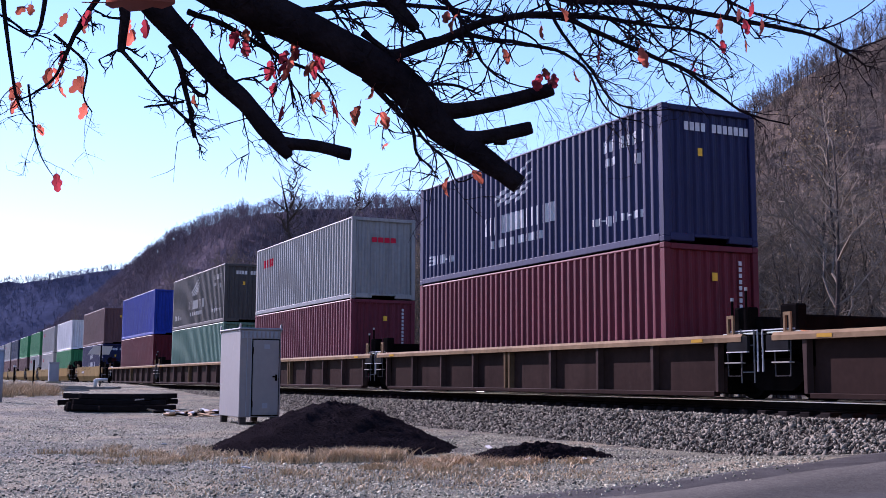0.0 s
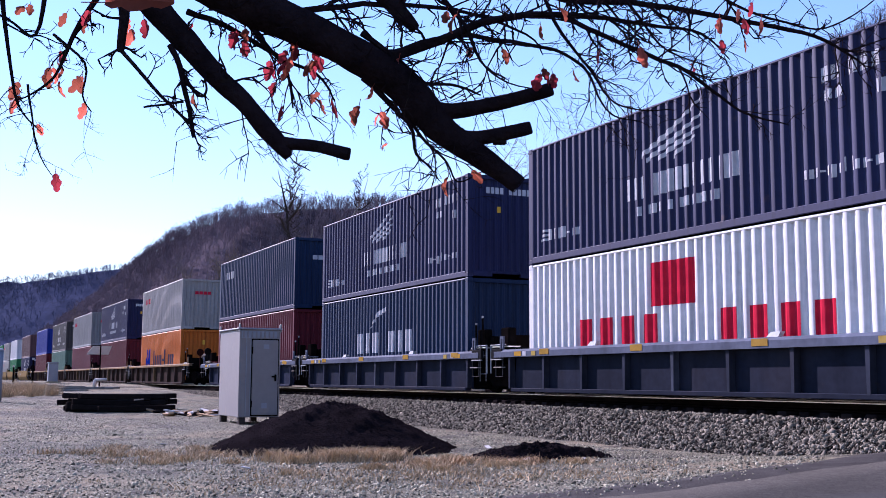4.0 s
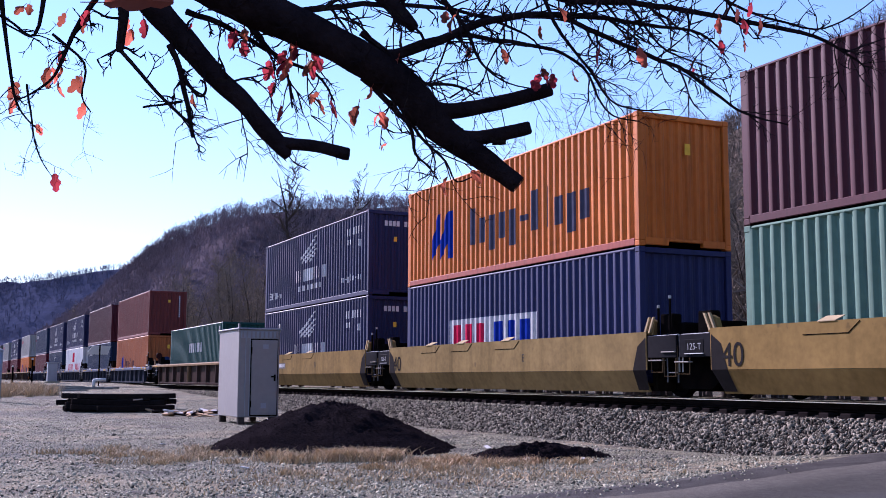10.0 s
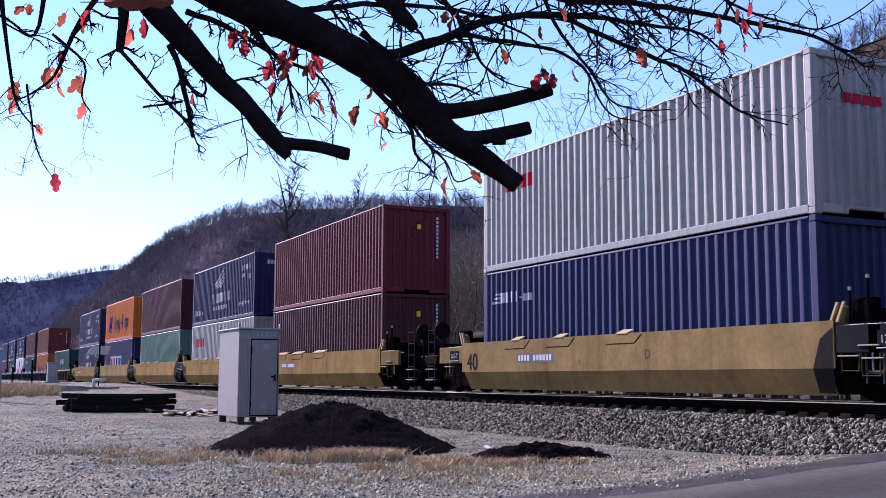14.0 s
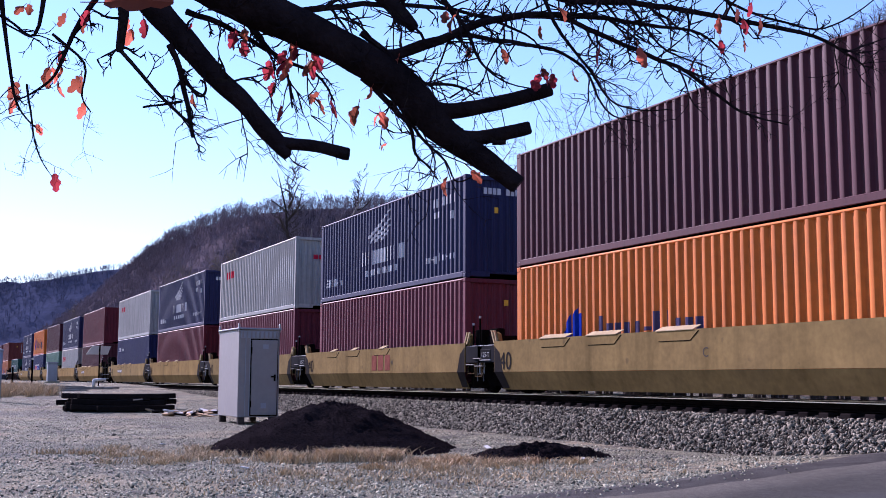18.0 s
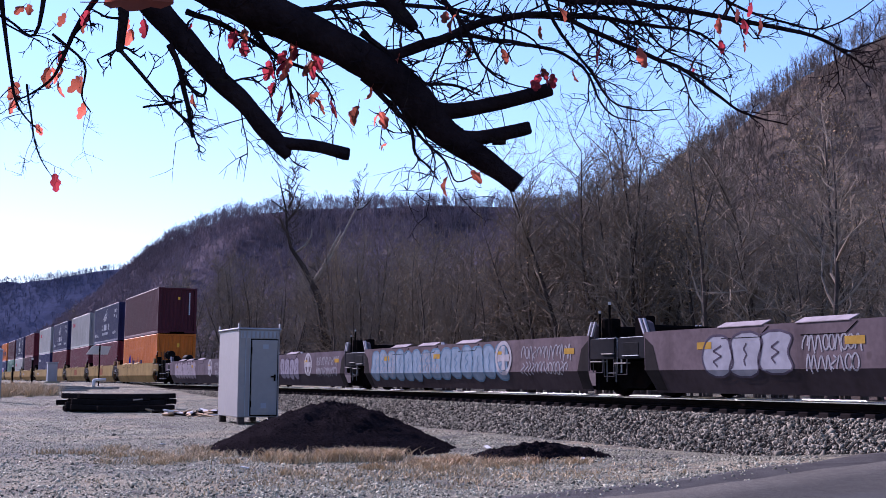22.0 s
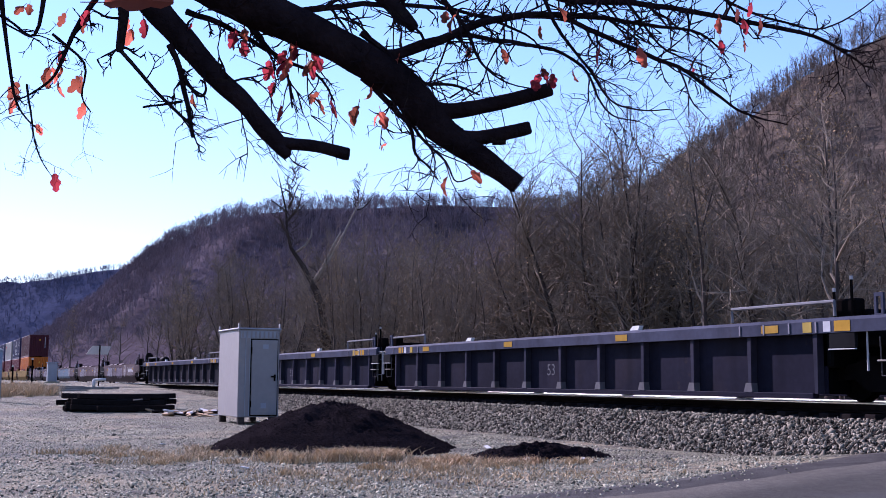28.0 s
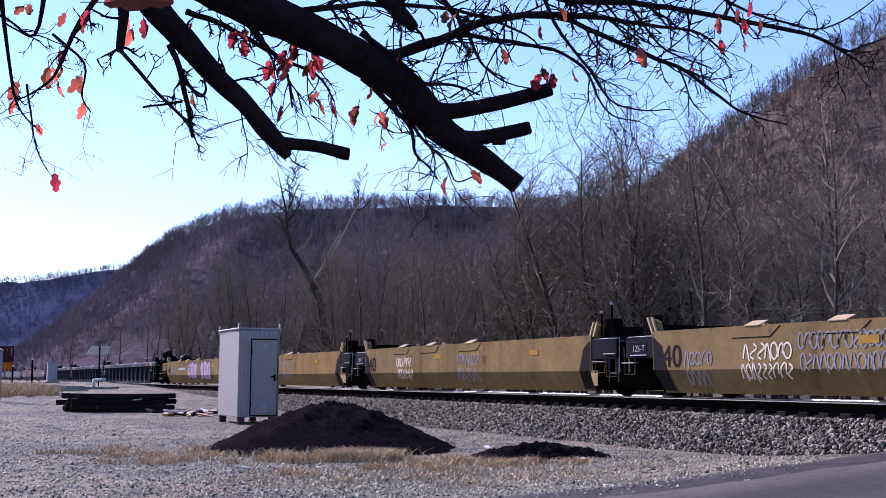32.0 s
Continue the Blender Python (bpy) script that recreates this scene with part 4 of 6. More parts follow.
def well_car(kind, half, joint, left_end, right_end, seed, loaded):
    """One unit. half: half the length of its side; joint: from its middle to the shared bogie; left_end, right_end: a coupler instead."""
    style, colour, sill, label = CAR_KINDS[kind]
    car = thing("well_car", label, "railway wagon", None, "units of the train")
    rnd = random.Random(seed)
    # every unit has faded a little differently
    fade, warm = rnd.uniform(0.90, 1.12), rnd.uniform(-0.05, 0.05)
    colour = (colour[0] * fade * (1 + warm), colour[1] * fade, colour[2] * fade * (1 - 2 * warm))
    top, thick = {"slate": (1.36, 0.25), "blue": (1.09, 0.19)}.get(kind, (1.17, 0.14))
    for side in (-1, 1):
        if style == "panel":
            up = [(side * y, z) for y, z in ((1.54, 0.54), (1.54, 1.31), (1.36, 1.31), (1.36, 1.27), (1.51, 1.27), (1.51, 0.54))]
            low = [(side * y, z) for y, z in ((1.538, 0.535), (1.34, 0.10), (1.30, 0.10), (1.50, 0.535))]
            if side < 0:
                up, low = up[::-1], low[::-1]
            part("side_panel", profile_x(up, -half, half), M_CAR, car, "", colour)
            # Oxide: shade on the inward-sloping lower panel is put into its colour.
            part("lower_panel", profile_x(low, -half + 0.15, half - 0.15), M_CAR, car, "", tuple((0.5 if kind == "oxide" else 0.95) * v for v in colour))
        else:
            lip = [(side * v, z) for v, z in ((1.54, top - thick), (1.54, top - 0.055), (1.495, top), (1.36, top), (1.36, top - thick))]
            part("top_sill", profile_x(lip if side > 0 else lip[::-1], -half - (1.75 if left_end else 0.62), half + (1.75 if right_end else 0.62)), M_CAR, car, "pale top sill", sill)
            part("side_sheet", Shape().box(-half, half, min(side * 1.36, side * 1.34), max(side * 1.36, side * 1.34), 0.12, top - thick + 0.005), M_CAR, car, "", colour)
            part("bottom_sill", Shape().block(-half + 0.2, half - 0.2, min(side * 1.50, side * 1.36), max(side * 1.50, side * 1.36), 0.05, 0.14, 0.01), M_CAR, car, "", colour)
            n = {"brown": 8, "blue": 8}.get(kind, 11)
            bays = [-half + 0.12 + (2 * half - 0.24) * i / n for i in range(n + 1)]
            for i, x in enumerate(bays + [bays[n // 2] - 0.22] if kind == "brown" else bays):
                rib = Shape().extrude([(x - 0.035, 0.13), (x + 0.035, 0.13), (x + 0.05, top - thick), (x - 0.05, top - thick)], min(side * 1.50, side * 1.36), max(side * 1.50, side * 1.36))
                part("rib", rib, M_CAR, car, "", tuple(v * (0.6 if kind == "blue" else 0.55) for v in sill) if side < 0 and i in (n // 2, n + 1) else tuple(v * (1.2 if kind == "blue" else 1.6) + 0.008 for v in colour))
    if kind == "slate":
        # feet of the ribs, coloured pale as if sunlit, the handrails over both ends and the panelled ends of the sill
        n = 11
        for i in range(1, n):
            x = -half + 0.12 + (2 * half - 0.24) * i / n
            part("rib_foot", Shape().extrude([(x - 0.16, 0.145), (x + 0.06, 0.145), (x + 0.04, 0.30), (x - 0.10, 0.30)], -1.505, -1.37), M_CAR, car, "rib foot coloured pale as if sunlit", (0.10, 0.095, 0.10))
        for e in (-1, 1):
            a, b = e * (half - 2.2), e * (half + 0.3)
            part("handrail", Shape().tube([(a, -1.46, top + 0.02), (a, -1.46, top + 0.26), (b, -1.46, top + 0.26), (b, -1.46, top + 0.02)], 0.03, 6), M_MARK, car, "pale steel handrail over the sill", (0.16, 0.155, 0.16))
            for k in range(4):
                x = e * (half - 1.9 + 0.62 * k)
                part("sill_rib", Shape().block(x - 0.02, x + 0.02, -1.555, -1.54, top - thick + 0.01, top - 0.06, 0.004), M_MARK, car, "pale rib on the sill", (0.18, 0.17, 0.19))
    for i in range(5):
        x = -half + 0.5 + (2 * half - 1.0) * i / 4
        part("cross_bearer", BEARER, M_STEEL, car, "dark steel floor bearer").location = (x, 0, 0)
    for e, ended in ((-1, left_end), (1, right_end)):
        reach = joint + (1.55 if ended else -0.12)
        x0, x1 = sorted((e * (half - 0.1), e * reach))
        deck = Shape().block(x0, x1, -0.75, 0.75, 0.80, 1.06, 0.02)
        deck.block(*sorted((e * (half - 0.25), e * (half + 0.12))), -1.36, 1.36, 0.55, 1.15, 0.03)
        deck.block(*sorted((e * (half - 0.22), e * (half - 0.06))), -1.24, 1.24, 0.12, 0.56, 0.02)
        # Shade at the car ends is put into the platform's near-black colour.
        part("end_platform", deck, M_CAR, car, "end platform coloured near-black for the shade at the joint", tuple(v * 0.03 + 0.004 for v in colour))
        if ended:
            add_bogie(car, e * joint)
            part("coupler", Shape().block(*sorted((e * reach, e * (reach + 0.28))), -0.16, 0.16, 0.72, 1.0, 0.03).block(*sorted((e * (reach - 0.5), e * (reach + 0.05))), -0.09, 0.09, 0.78, 0.94, 0.02), M_STEEL, car, "steel knuckle coupler")
            tank = Shape().tube([(e * (half + d), -0.35, 1.48) for d in (0.42, 0.46, 0.55, 1.3, 1.39, 1.43)], [0.12, 0.21, 0.26, 0.26, 0.21, 0.12], 14)
            part("air_tank", tank, M_CAR, car, "dark rounded air tank", (0.020, 0.032, 0.075) if kind == "blue" else (0.010, 0.009, 0.009), smooth=True)
            bw = Shape().tube([(e * (reach - 0.25), -1.05, 1.75), (e * (reach - 0.3), -1.05, 1.75)], 0.25 if style == "panel" else 0.19, 14).tube([(e * (reach - 0.28), -1.05, 0.95), (e * (reach - 0.28), -1.05, 1.75)], 0.03, 6)
            part("brake_wheel", bw, M_CAR, car, "hand brake wheel on a post", (0.030, 0.009, 0.008) if kind == "brown" else (0.008, 0.007, 0.007))
            if style == "panel":
                ladder(car, e * (reach - 0.35), -1.42, 0.25, 1.95, 0.42, tuple(0.12 * v + 0.02 for v in sill))
                for z in (0.32, 0.62):
                    part("step", Shape().box(*sorted((e * (reach - 0.6), e * (reach - 0.1))), -1.5, -1.36, z, z + 0.03), M_MARK, car, "light steel foot step", (0.2, 0.2, 0.2))
        elif e > 0:
            add_bogie(car, joint)
        # slanted container guides where the side meets the platform: two bars on a cheek plate
        x = e * (half - 0.02)
        for side in (-1, 1) if style == "panel" else ():
            g = thing_guide(x, e, side)
            guide = part("guide_post", g[0], M_CAR, car, "slanted container guide", tuple(min(v * 0.9, 1) for v in sill))
            part("guide_bars", g[1], M_MARK, guide, "pale worn guide bars", (0.34, 0.26, 0.15) if kind in ("tan", "brown") else (0.30, 0.29, 0.31))
        for k, (a, lo) in enumerate(((1.45 if ended else 0.40, 0.42),) if style == "ribbed" else ((0.30, 0.50), (0.72, 0.42)) if e > 0 else ((0.86, 0.46),)):
            sx = e * (half + a)
            hoop = Shape().tube([(sx - 0.20, -1.50, 1.02), (sx - 0.18, -1.50, lo), (sx + 0.18, -1.50, lo), (sx + 0.20, -1.50, 1.02)], 0.014, 6)
            stirrup = part("stirrup", hoop, M_MARK, car, "thin steel foot stirrup", (0.08, 0.055, 0.03) if kind == "tan" else (0.06, 0.055, 0.055))
            # Sunlight on the treads is put into their pale colour.
            part("tread", Shape().block(sx - 0.22, sx + 0.22, -1.56, -1.44, lo + 0.24 * k + 0.22, lo + 0.24 * k + 0.245, 0.006), M_MARK, stirrup, "step tread coloured pale as if sunlit", (0.24, 0.22, 0.19))
        for a, high in ((0.24, 1.78), (0.62, 1.95)) if e > 0 else ():
            post = part("hand_post", Shape().tube([(e * (half + a), -1.40, 1.1), (e * (half + a), -1.40, high)], 0.026, 6), M_STEEL, car, "dark upright hand post")
            part("post_cap", Shape().tube([(e * (half + a), -1.40, high), (e * (half + a), -1.40, high + 0.06)], 0.032, 6), M_MARK, post, "pale post cap", (0.30, 0.30, 0.30))
        if style == "ribbed":
            ex = e * (half + (1.25 if ended else 0.28))
            eye = Shape()
            for c, d, p, q in ((-0.09, -0.045, 0.0, 0.36), (0.045, 0.09, 0.0, 0.36), (-0.09, 0.09, 0.36, 0.42), (-0.045, 0.045, 0.0, 0.10)):
                eye.box(ex + c, ex + d, -1.5, -1.46, top - 0.08 + p, top - 0.08 + q)
            part("lifting_eye", eye, M_CAR, car, "upright slotted lifting eye", sill)
            tip = e * (half + (1.60 if ended else 0.45))
            for k, (w, tone) in enumerate(((0.34, (0.33, 0.19, 0.03)), (0.16, (0.36, 0.36, 0.37)), (0.20, (0.30, 0.22, 0.06)))):
                if kind != "brown" or k == 0:
                    a = tip - e * (0.9 + 0.42 * k)
                    part("reflector", Shape().box(*sorted((a, a - e * w)), -1.547, -1.541, top - thick + 0.02, top - 0.06), M_MARK, car, "worn painted reflector panel", tone)
        if style == "panel":
            skirt = Shape().block(*sorted((e * (half + 0.004), e * (joint - 0.05 + 0.5 * ended))), -1.525, -1.44, 0.78, 1.22, 0.012)
            part("end_skirt", skirt, M_CAR, car, "end skirt over the wheels", tuple(v * 0.8 for v in colour) if ended else (0.012, 0.012, 0.014))
        walk_way = Shape().box(*sorted((e * (half + 0.02), e * (joint - 0.1))), -1.44, -1.1, 1.16, 1.19)
        part("walkway", walk_way, M_BRIGHT, car, "bare steel walkway grating")
        plate = Shape().block(*sorted((e * (half + 0.22), e * (half + 0.78))), -1.532, -1.46, 0.86, 1.12, 0.01)
        if e < 0 or style != "panel":
            board = part("placard", plate, M_CAR, car, "black placard board on the end platform", (0.010, 0.010, 0.011))
            part("board_edge", Shape().box(*sorted((e * (half + 0.22), e * (half + 0.78))), -1.55, -1.50, 0.838, 0.856), M_MARK, board, "bright lower edge of the board", (0.40, 0.39, 0.38))
        rail = Shape().tube([(e * (half + 0.15), -1.45, 1.22), (e * (half + 0.95), -1.45, 1.22), (e * (half + 0.95), -1.45, 0.5)], 0.018, 6)
        part("grab_rail", rail, M_MARK, car, "light steel grab rail", (0.35, 0.35, 0.35))
        for i in range(3):
            y = -1.1 + 0.65 * i + rnd.uniform(-0.1, 0.1)
            hose = Shape().tube([(e * (half + 0.2), y, 1.1), (e * (half + 0.5), y + 0.1, 1.25 + 0.12 * rnd.random()), (e * (half + 0.95), y, 1.0)], 0.03, 6)
            part("hose", hose, M_STEEL, car, "dark air hose")
        # Near-black block added to keep the gap between cars dark.
        bulk = Shape().block(*sorted((e * (half + 0.16), e * (joint - 0.12))), -1.36, 1.3, 0.88, 1.14, 0.03)
        part("bulkhead", bulk, M_STEEL, car, "black block added to darken the gap between cars")
        gear = Shape().block(*sorted((e * (half + 0.3), e * (half + 0.8))), -1.2, 0.9, 1.06, 1.48, 0.03).block(*sorted((e * (half + 0.2), e * (half + 0.62))), -1.34, -1.1, 1.14, 1.66, 0.03)
        part("gear_box", gear, M_STEEL, car, "dark brake equipment box")
    if not right_end:
        ladder(car, joint - 0.25, -1.46, 0.3, 1.25, 0.34, (0.10, 0.10, 0.10))
    # folding guides along the top, coloured bright for the sun that meets them
    if style == "panel":
        long_guides = kind == "oxide" or seed in (25, 30)
        for x in (-0.66 * half, -0.36 * half, 0.02 * half):
            a, b = (x, x + 1.2) if long_guides else (x + 0.45, x + 0.85)
            g = Shape().add([(a, -1.555, 1.315), (b, -1.555, 1.315), (b + 0.06, -1.40, 1.40), (a + 0.06, -1.40, 1.40), (a, -1.555, 1.30), (b, -1.555, 1.30), (b + 0.06, -1.40, 1.385), (a + 0.06, -1.40, 1.385)],
                            [(0, 1, 2, 3), (7, 6, 5, 4), (0, 4, 5, 1), (1, 5, 6, 2), (2, 6, 7, 3), (3, 7, 4, 0)])
            part("folding_guide", g, M_MARK, car, "folding guide plate coloured bright as if sunlit", (0.22, 0.19, 0.19) if kind == "oxide" else (0.32, 0.25, 0.15))
            line = Shape()
            for p, q in (((x + 0.1, 1.1), (x + 1.1, 1.1)), ((x + 1.1, 1.1), (x + 1.35, 1.28))):
                line.tube([(p[0], -1.542, p[1]), (q[0], -1.542, q[1])], 0.009, 4)
            part("guide_slot", line, M_STEEL, car, "slot outline in the side")
    elif kind != "brown":
        for x in (-0.45 * half, 0.4 * half):
            part("folding_guide", Shape().extrude([(x, top), (x + 0.3, top), (x + 0.36, top + 0.09), (x + 0.12, top + 0.09)], -1.5, -1.4), M_MARK, car, "pale folding guide", (0.6, 0.6, 0.6))
    # paint and lettering
    y = -1.544
    if style == "panel":
        for e in [s for s, ended in ((-1, left_end), (1, right_end)) if not ended]:
            xs = [e * (half - 0.16), e * (half - 0.52), e * (half - 0.30), e * (half - 0.02)]
            patch = Shape().add([(xs[0], panel_y(0.14) - 0.003, 0.14), (xs[1], panel_y(0.14) - 0.003, 0.14), (xs[1] + 0.05 * e, -1.544, 0.54), (xs[3], -1.544, 0.54), (xs[2], -1.544, 1.02), (xs[3], -1.544, 1.20)],
                                [(0, 1, 2, 3) if e < 0 else (3, 2, 1, 0), (3, 2, 4, 5) if e < 0 else (5, 4, 2, 3)])
            part("grimy_patch", patch, M_CAR, car, "black grimy paint over the wheels", (0.016, 0.014, 0.014))
    if kind == "tan" and (left_end or seed == 25):
        part("number_board", Shape().add([(-half * 0.55, y, 0.75), (-half * 0.55 + 1.75, y, 0.75), (-half * 0.55 + 1.75, y, 0.97), (-half * 0.55, y, 0.97)], [(0, 1, 2, 3)]), M_MARK, car, "dark number board", (0.12, 0.11, 0.10))
        nb = Shape()
        for i in range(11):
            if i != 4:
                x = -half * 0.55 + 0.08 + i * 0.146
                nb.add([(x, y - 0.004, 0.80), (x + 0.1, y - 0.004, 0.80), (x + 0.1, y - 0.004, 0.93), (x, y - 0.004, 0.93)], [(0, 1, 2, 3)])
        tagged(part("number_blocks", nb, M_MARK, car, "white number blocks", PALE), kind="stuff")
    if kind == "oxide" and right_end:
        nb = Shape()
        for i in range(11):
            if i != 4:
                x = half * 0.62 + i * 0.17
                nb.add([(x, y - 0.004, 0.78), (x + 0.12, y - 0.004, 0.78), (x + 0.12, y - 0.004, 1.0), (x, y - 0.004, 1.0)], [(0, 1, 2, 3)])
        tagged(part("number_blocks", nb, M_MARK, car, "white number blocks", PALE), kind="stuff")
    if kind == "tan" and seed in (28, 29):
        logo = Shape()
        for x in (0.0, 0.55, 1.1):
            for p in ((x, x + 0.42, 0.62, 1.1),):
                logo.add([(p[0], y - 0.004, p[2]), (p[1], y - 0.004, p[2]), (p[1], y - 0.004, p[3]), (p[0], y - 0.004, p[3])], [(0, 1, 2, 3)])
        part("painted_logo", logo, M_MARK, car, "faded dark red painted blocks", (0.16, 0.06, 0.045))
    if kind == "tan":
        text_part(car, "40", -half + 0.62, y - 0.004, 0.60, 0.62, (0.022, 0.020, 0.02), parent_label="black stencilled number")
        text_part(car, "125-T", -half - 0.5, -1.536, 0.92, 0.18, (0.30, 0.30, 0.31), "plate_lettering", "white stencilled characters")
        text_part(car, "CDEBA"[seed % 5], half * 0.25, y, 0.78, 0.26, (0.07, 0.06, 0.05), "unit_letter", "black stencilled letter")
    if kind == "slate":
        text_part(car, "53", 0.2, -1.366, 0.45, 0.38, (0.10, 0.10, 0.11), parent_label="grey stencilled number")
    if kind in ("oxide", "slate", "blue") or (kind == "tan" and not loaded):
        for x in (-0.2 * half, 0.6 * half) if kind == "tan" else (-0.75 * half, -0.2 * half, 0.35 * half, 0.85 * half):
            z = top - thick + 0.04 if style == "ribbed" else 0.92
            part("yellow_patch", Shape().box(x, x + 0.42, y - 0.004, y, z, z + 0.13), M_MARK, car, "yellow reflector patch", (0.27, 0.165, 0.035))
    return car


def graffiti(car, seed, half, colour, outline, x0, x1, z0=0.35, z1=1.2):
    """Fat painted letters without meaning: pale lobes with a dark edge, laid over the fold in the side."""
    rnd = random.Random(seed)
    n = max(round((x1 - x0) / 0.66), 1)
    levels = sorted({z0 + (z1 - z0) * k / 12 for k in range(13)} | {z for z in (0.30, 0.535) if z0 < z < z1})
    for i in range(n):
        w = (x1 - x0) / n
        cx, lean, waist, k1, k2 = x0 + w * (i + 0.5), rnd.uniform(-0.06, 0.06), rnd.uniform(0.0, 0.16), rnd.uniform(0, 6), rnd.uniform(0, 6)
        lo, hi = z0 + rnd.uniform(0, 0.08), z1 - rnd.uniform(0, 0.08)
        left, right = [], []
        for z in levels:
            u = min(max(2 * (z - lo) / (hi - lo) - 1, -0.985), 0.985)
            reach = 0.53 * w * (1 - abs(u) ** 3.5) ** 0.4 * (1 - waist * math.cos(3 * u))
            left.append((cx - reach * (1 + 0.10 * math.sin(k1 + 4 * u)) + lean * u, min(max(z, lo), hi)))
            right.append((cx + reach * (1 + 0.10 * math.sin(k2 + 4 * u)) + lean * u, min(max(z, lo), hi)))
        fill = Shape()
        m = len(levels)
        fill.add([(x, panel_y(z) - 0.004 - 0.0006 * (i % 2), z) for x, z in left + right], [(k, m + k, m + k + 1, k + 1) for k in range(m - 1)])
        letter = part("graffiti_letter", fill, M_MARK, car, "fat spray-painted shape", colour)
        slit = [(cx + (0.10 + 0.05 * math.sin(k1)) * w * (1 - 2 * (k % 2)) * (k > 0), lo + (hi - lo) * (0.25 + 0.5 * k / 4)) for k in range(5)]
        for name, line, thick in (("graffiti_outline", left + right[::-1] + left[:1], 0.042), ("graffiti_stroke", slit, 0.036)):
            rim = Shape()
            for (ax, az), (bx, bz) in zip(line, line[1:]):
                d = Vector((bz - az, ax - bx))
                d = d.normalized() * thick / 2 if d.length > 1e-6 else d
                rim.add([(x, panel_y(z) - 0.008, z) for x, z in ((ax - d.x, az - d.y), (bx - d.x, bz - d.y), (bx + d.x, bz + d.y), (ax + d.x, az + d.y))], [(0, 1, 2, 3)])
            part(name, rim, M_MARK, letter, "dark spray-painted line", outline)


def panel_y(z):
    """The side of a smooth car at height z."""
    return -1.541 if z >= 0.535 else -1.541 + min(0.535 - z, 0.435) * 0.455


def scrawl(car, seed, colour, x0, x1, z0, z1, width=0.032):
    """A thin looping spray-paint line."""
    rnd, s = random.Random(seed), Shape()
    rows = 2 if z1 - z0 > 0.6 else 1
    for row in range(rows):
        lo, hi = z0 + (z1 - z0) * row / rows, z0 + (z1 - z0) * (row + 0.86) / rows
        x, end = x0 + rnd.uniform(0, 0.15), x1 - rnd.uniform(0, 0.3)
        while x < end:
            w, tall = (hi - lo) * rnd.uniform(0.38, 0.62), rnd.uniform(0.75, 1.0)
            kind, mid, h = rnd.randrange(4), (lo + hi) / 2, (hi - lo) / 2 * tall
            steps = [i / 12 for i in range(13)]
            if kind == 0:        # a closed ring
                pts = [(x + w / 2 + w / 2 * math.cos(6.283 * u), mid + h * math.sin(6.283 * u)) for u in steps]
            elif kind == 1:      # a hook
                pts = [(x + w / 2 - w / 2 * math.cos(4.4 * u - 0.3), mid + h * math.sin(4.4 * u - 0.9)) for u in steps]
            elif kind == 2:      # a snake
                pts = [(x + w / 2 + w / 2 * math.sin(6.283 * u), mid + h * (1 - 2 * u)) for u in steps]
            else:                # an arch with a tail
                pts = [(x + w * u, mid - h + 2 * h * math.sin(min(3.5 * u, 3.3))) for u in steps]
            for (ax, az), (bx, bz) in zip(pts, pts[1:]):
                d = Vector((bz - az, ax - bx))
                d = d.normalized() * width / 2 if d.length > 1e-6 else d
                s.add([(px, panel_y(pz) - 0.006, pz) for px, pz in ((ax - d.x, az - d.y), (bx - d.x, bz - d.y), (bx + d.x, bz + d.y), (ax + d.x, az + d.y))], [(0, 1, 2, 3)])
            x += w * rnd.uniform(0.9, 1.2)
    tagged(part("scrawl", s, M_MARK, car, "thin spray-painted scrawl", colour), kind="stuff")


def round_herald(car, x, z):
    """A round railway emblem: ring and cross."""
    s, n, tone = Shape(), 28, (0.25, 0.235, 0.24)
    ring = [(x + r * math.cos(6.2832 * i / n), panel_y(z + r * math.sin(6.2832 * i / n)) - 0.012, z + r * math.sin(6.2832 * i / n)) for r in (0.33, 0.43) for i in range(n)]
    s.add(ring, [(i, (i + 1) % n, n + (i + 1) % n, n + i) for i in range(n)])
    herald = part("herald", s, M_MARK, car, "round white painted emblem", tone)
    cross = Shape().add([(x + a, -1.556, z + b) for a, b in ((-0.09, -0.30), (0.09, -0.30), (0.07, -0.08), (0.30, -0.09), (0.30, 0.09), (0.07, 0.08), (0.09, 0.30), (-0.09, 0.30), (-0.07, 0.08), (-0.30, 0.09), (-0.30, -0.09), (-0.07, -0.08))],
                        [(0, 1, 2, 11), (11, 2, 5, 8), (8, 5, 6, 7), (2, 3, 4, 5), (11, 8, 9, 10)])
    part("cross", cross, M_MARK, herald, "white cross in the ring", tone)


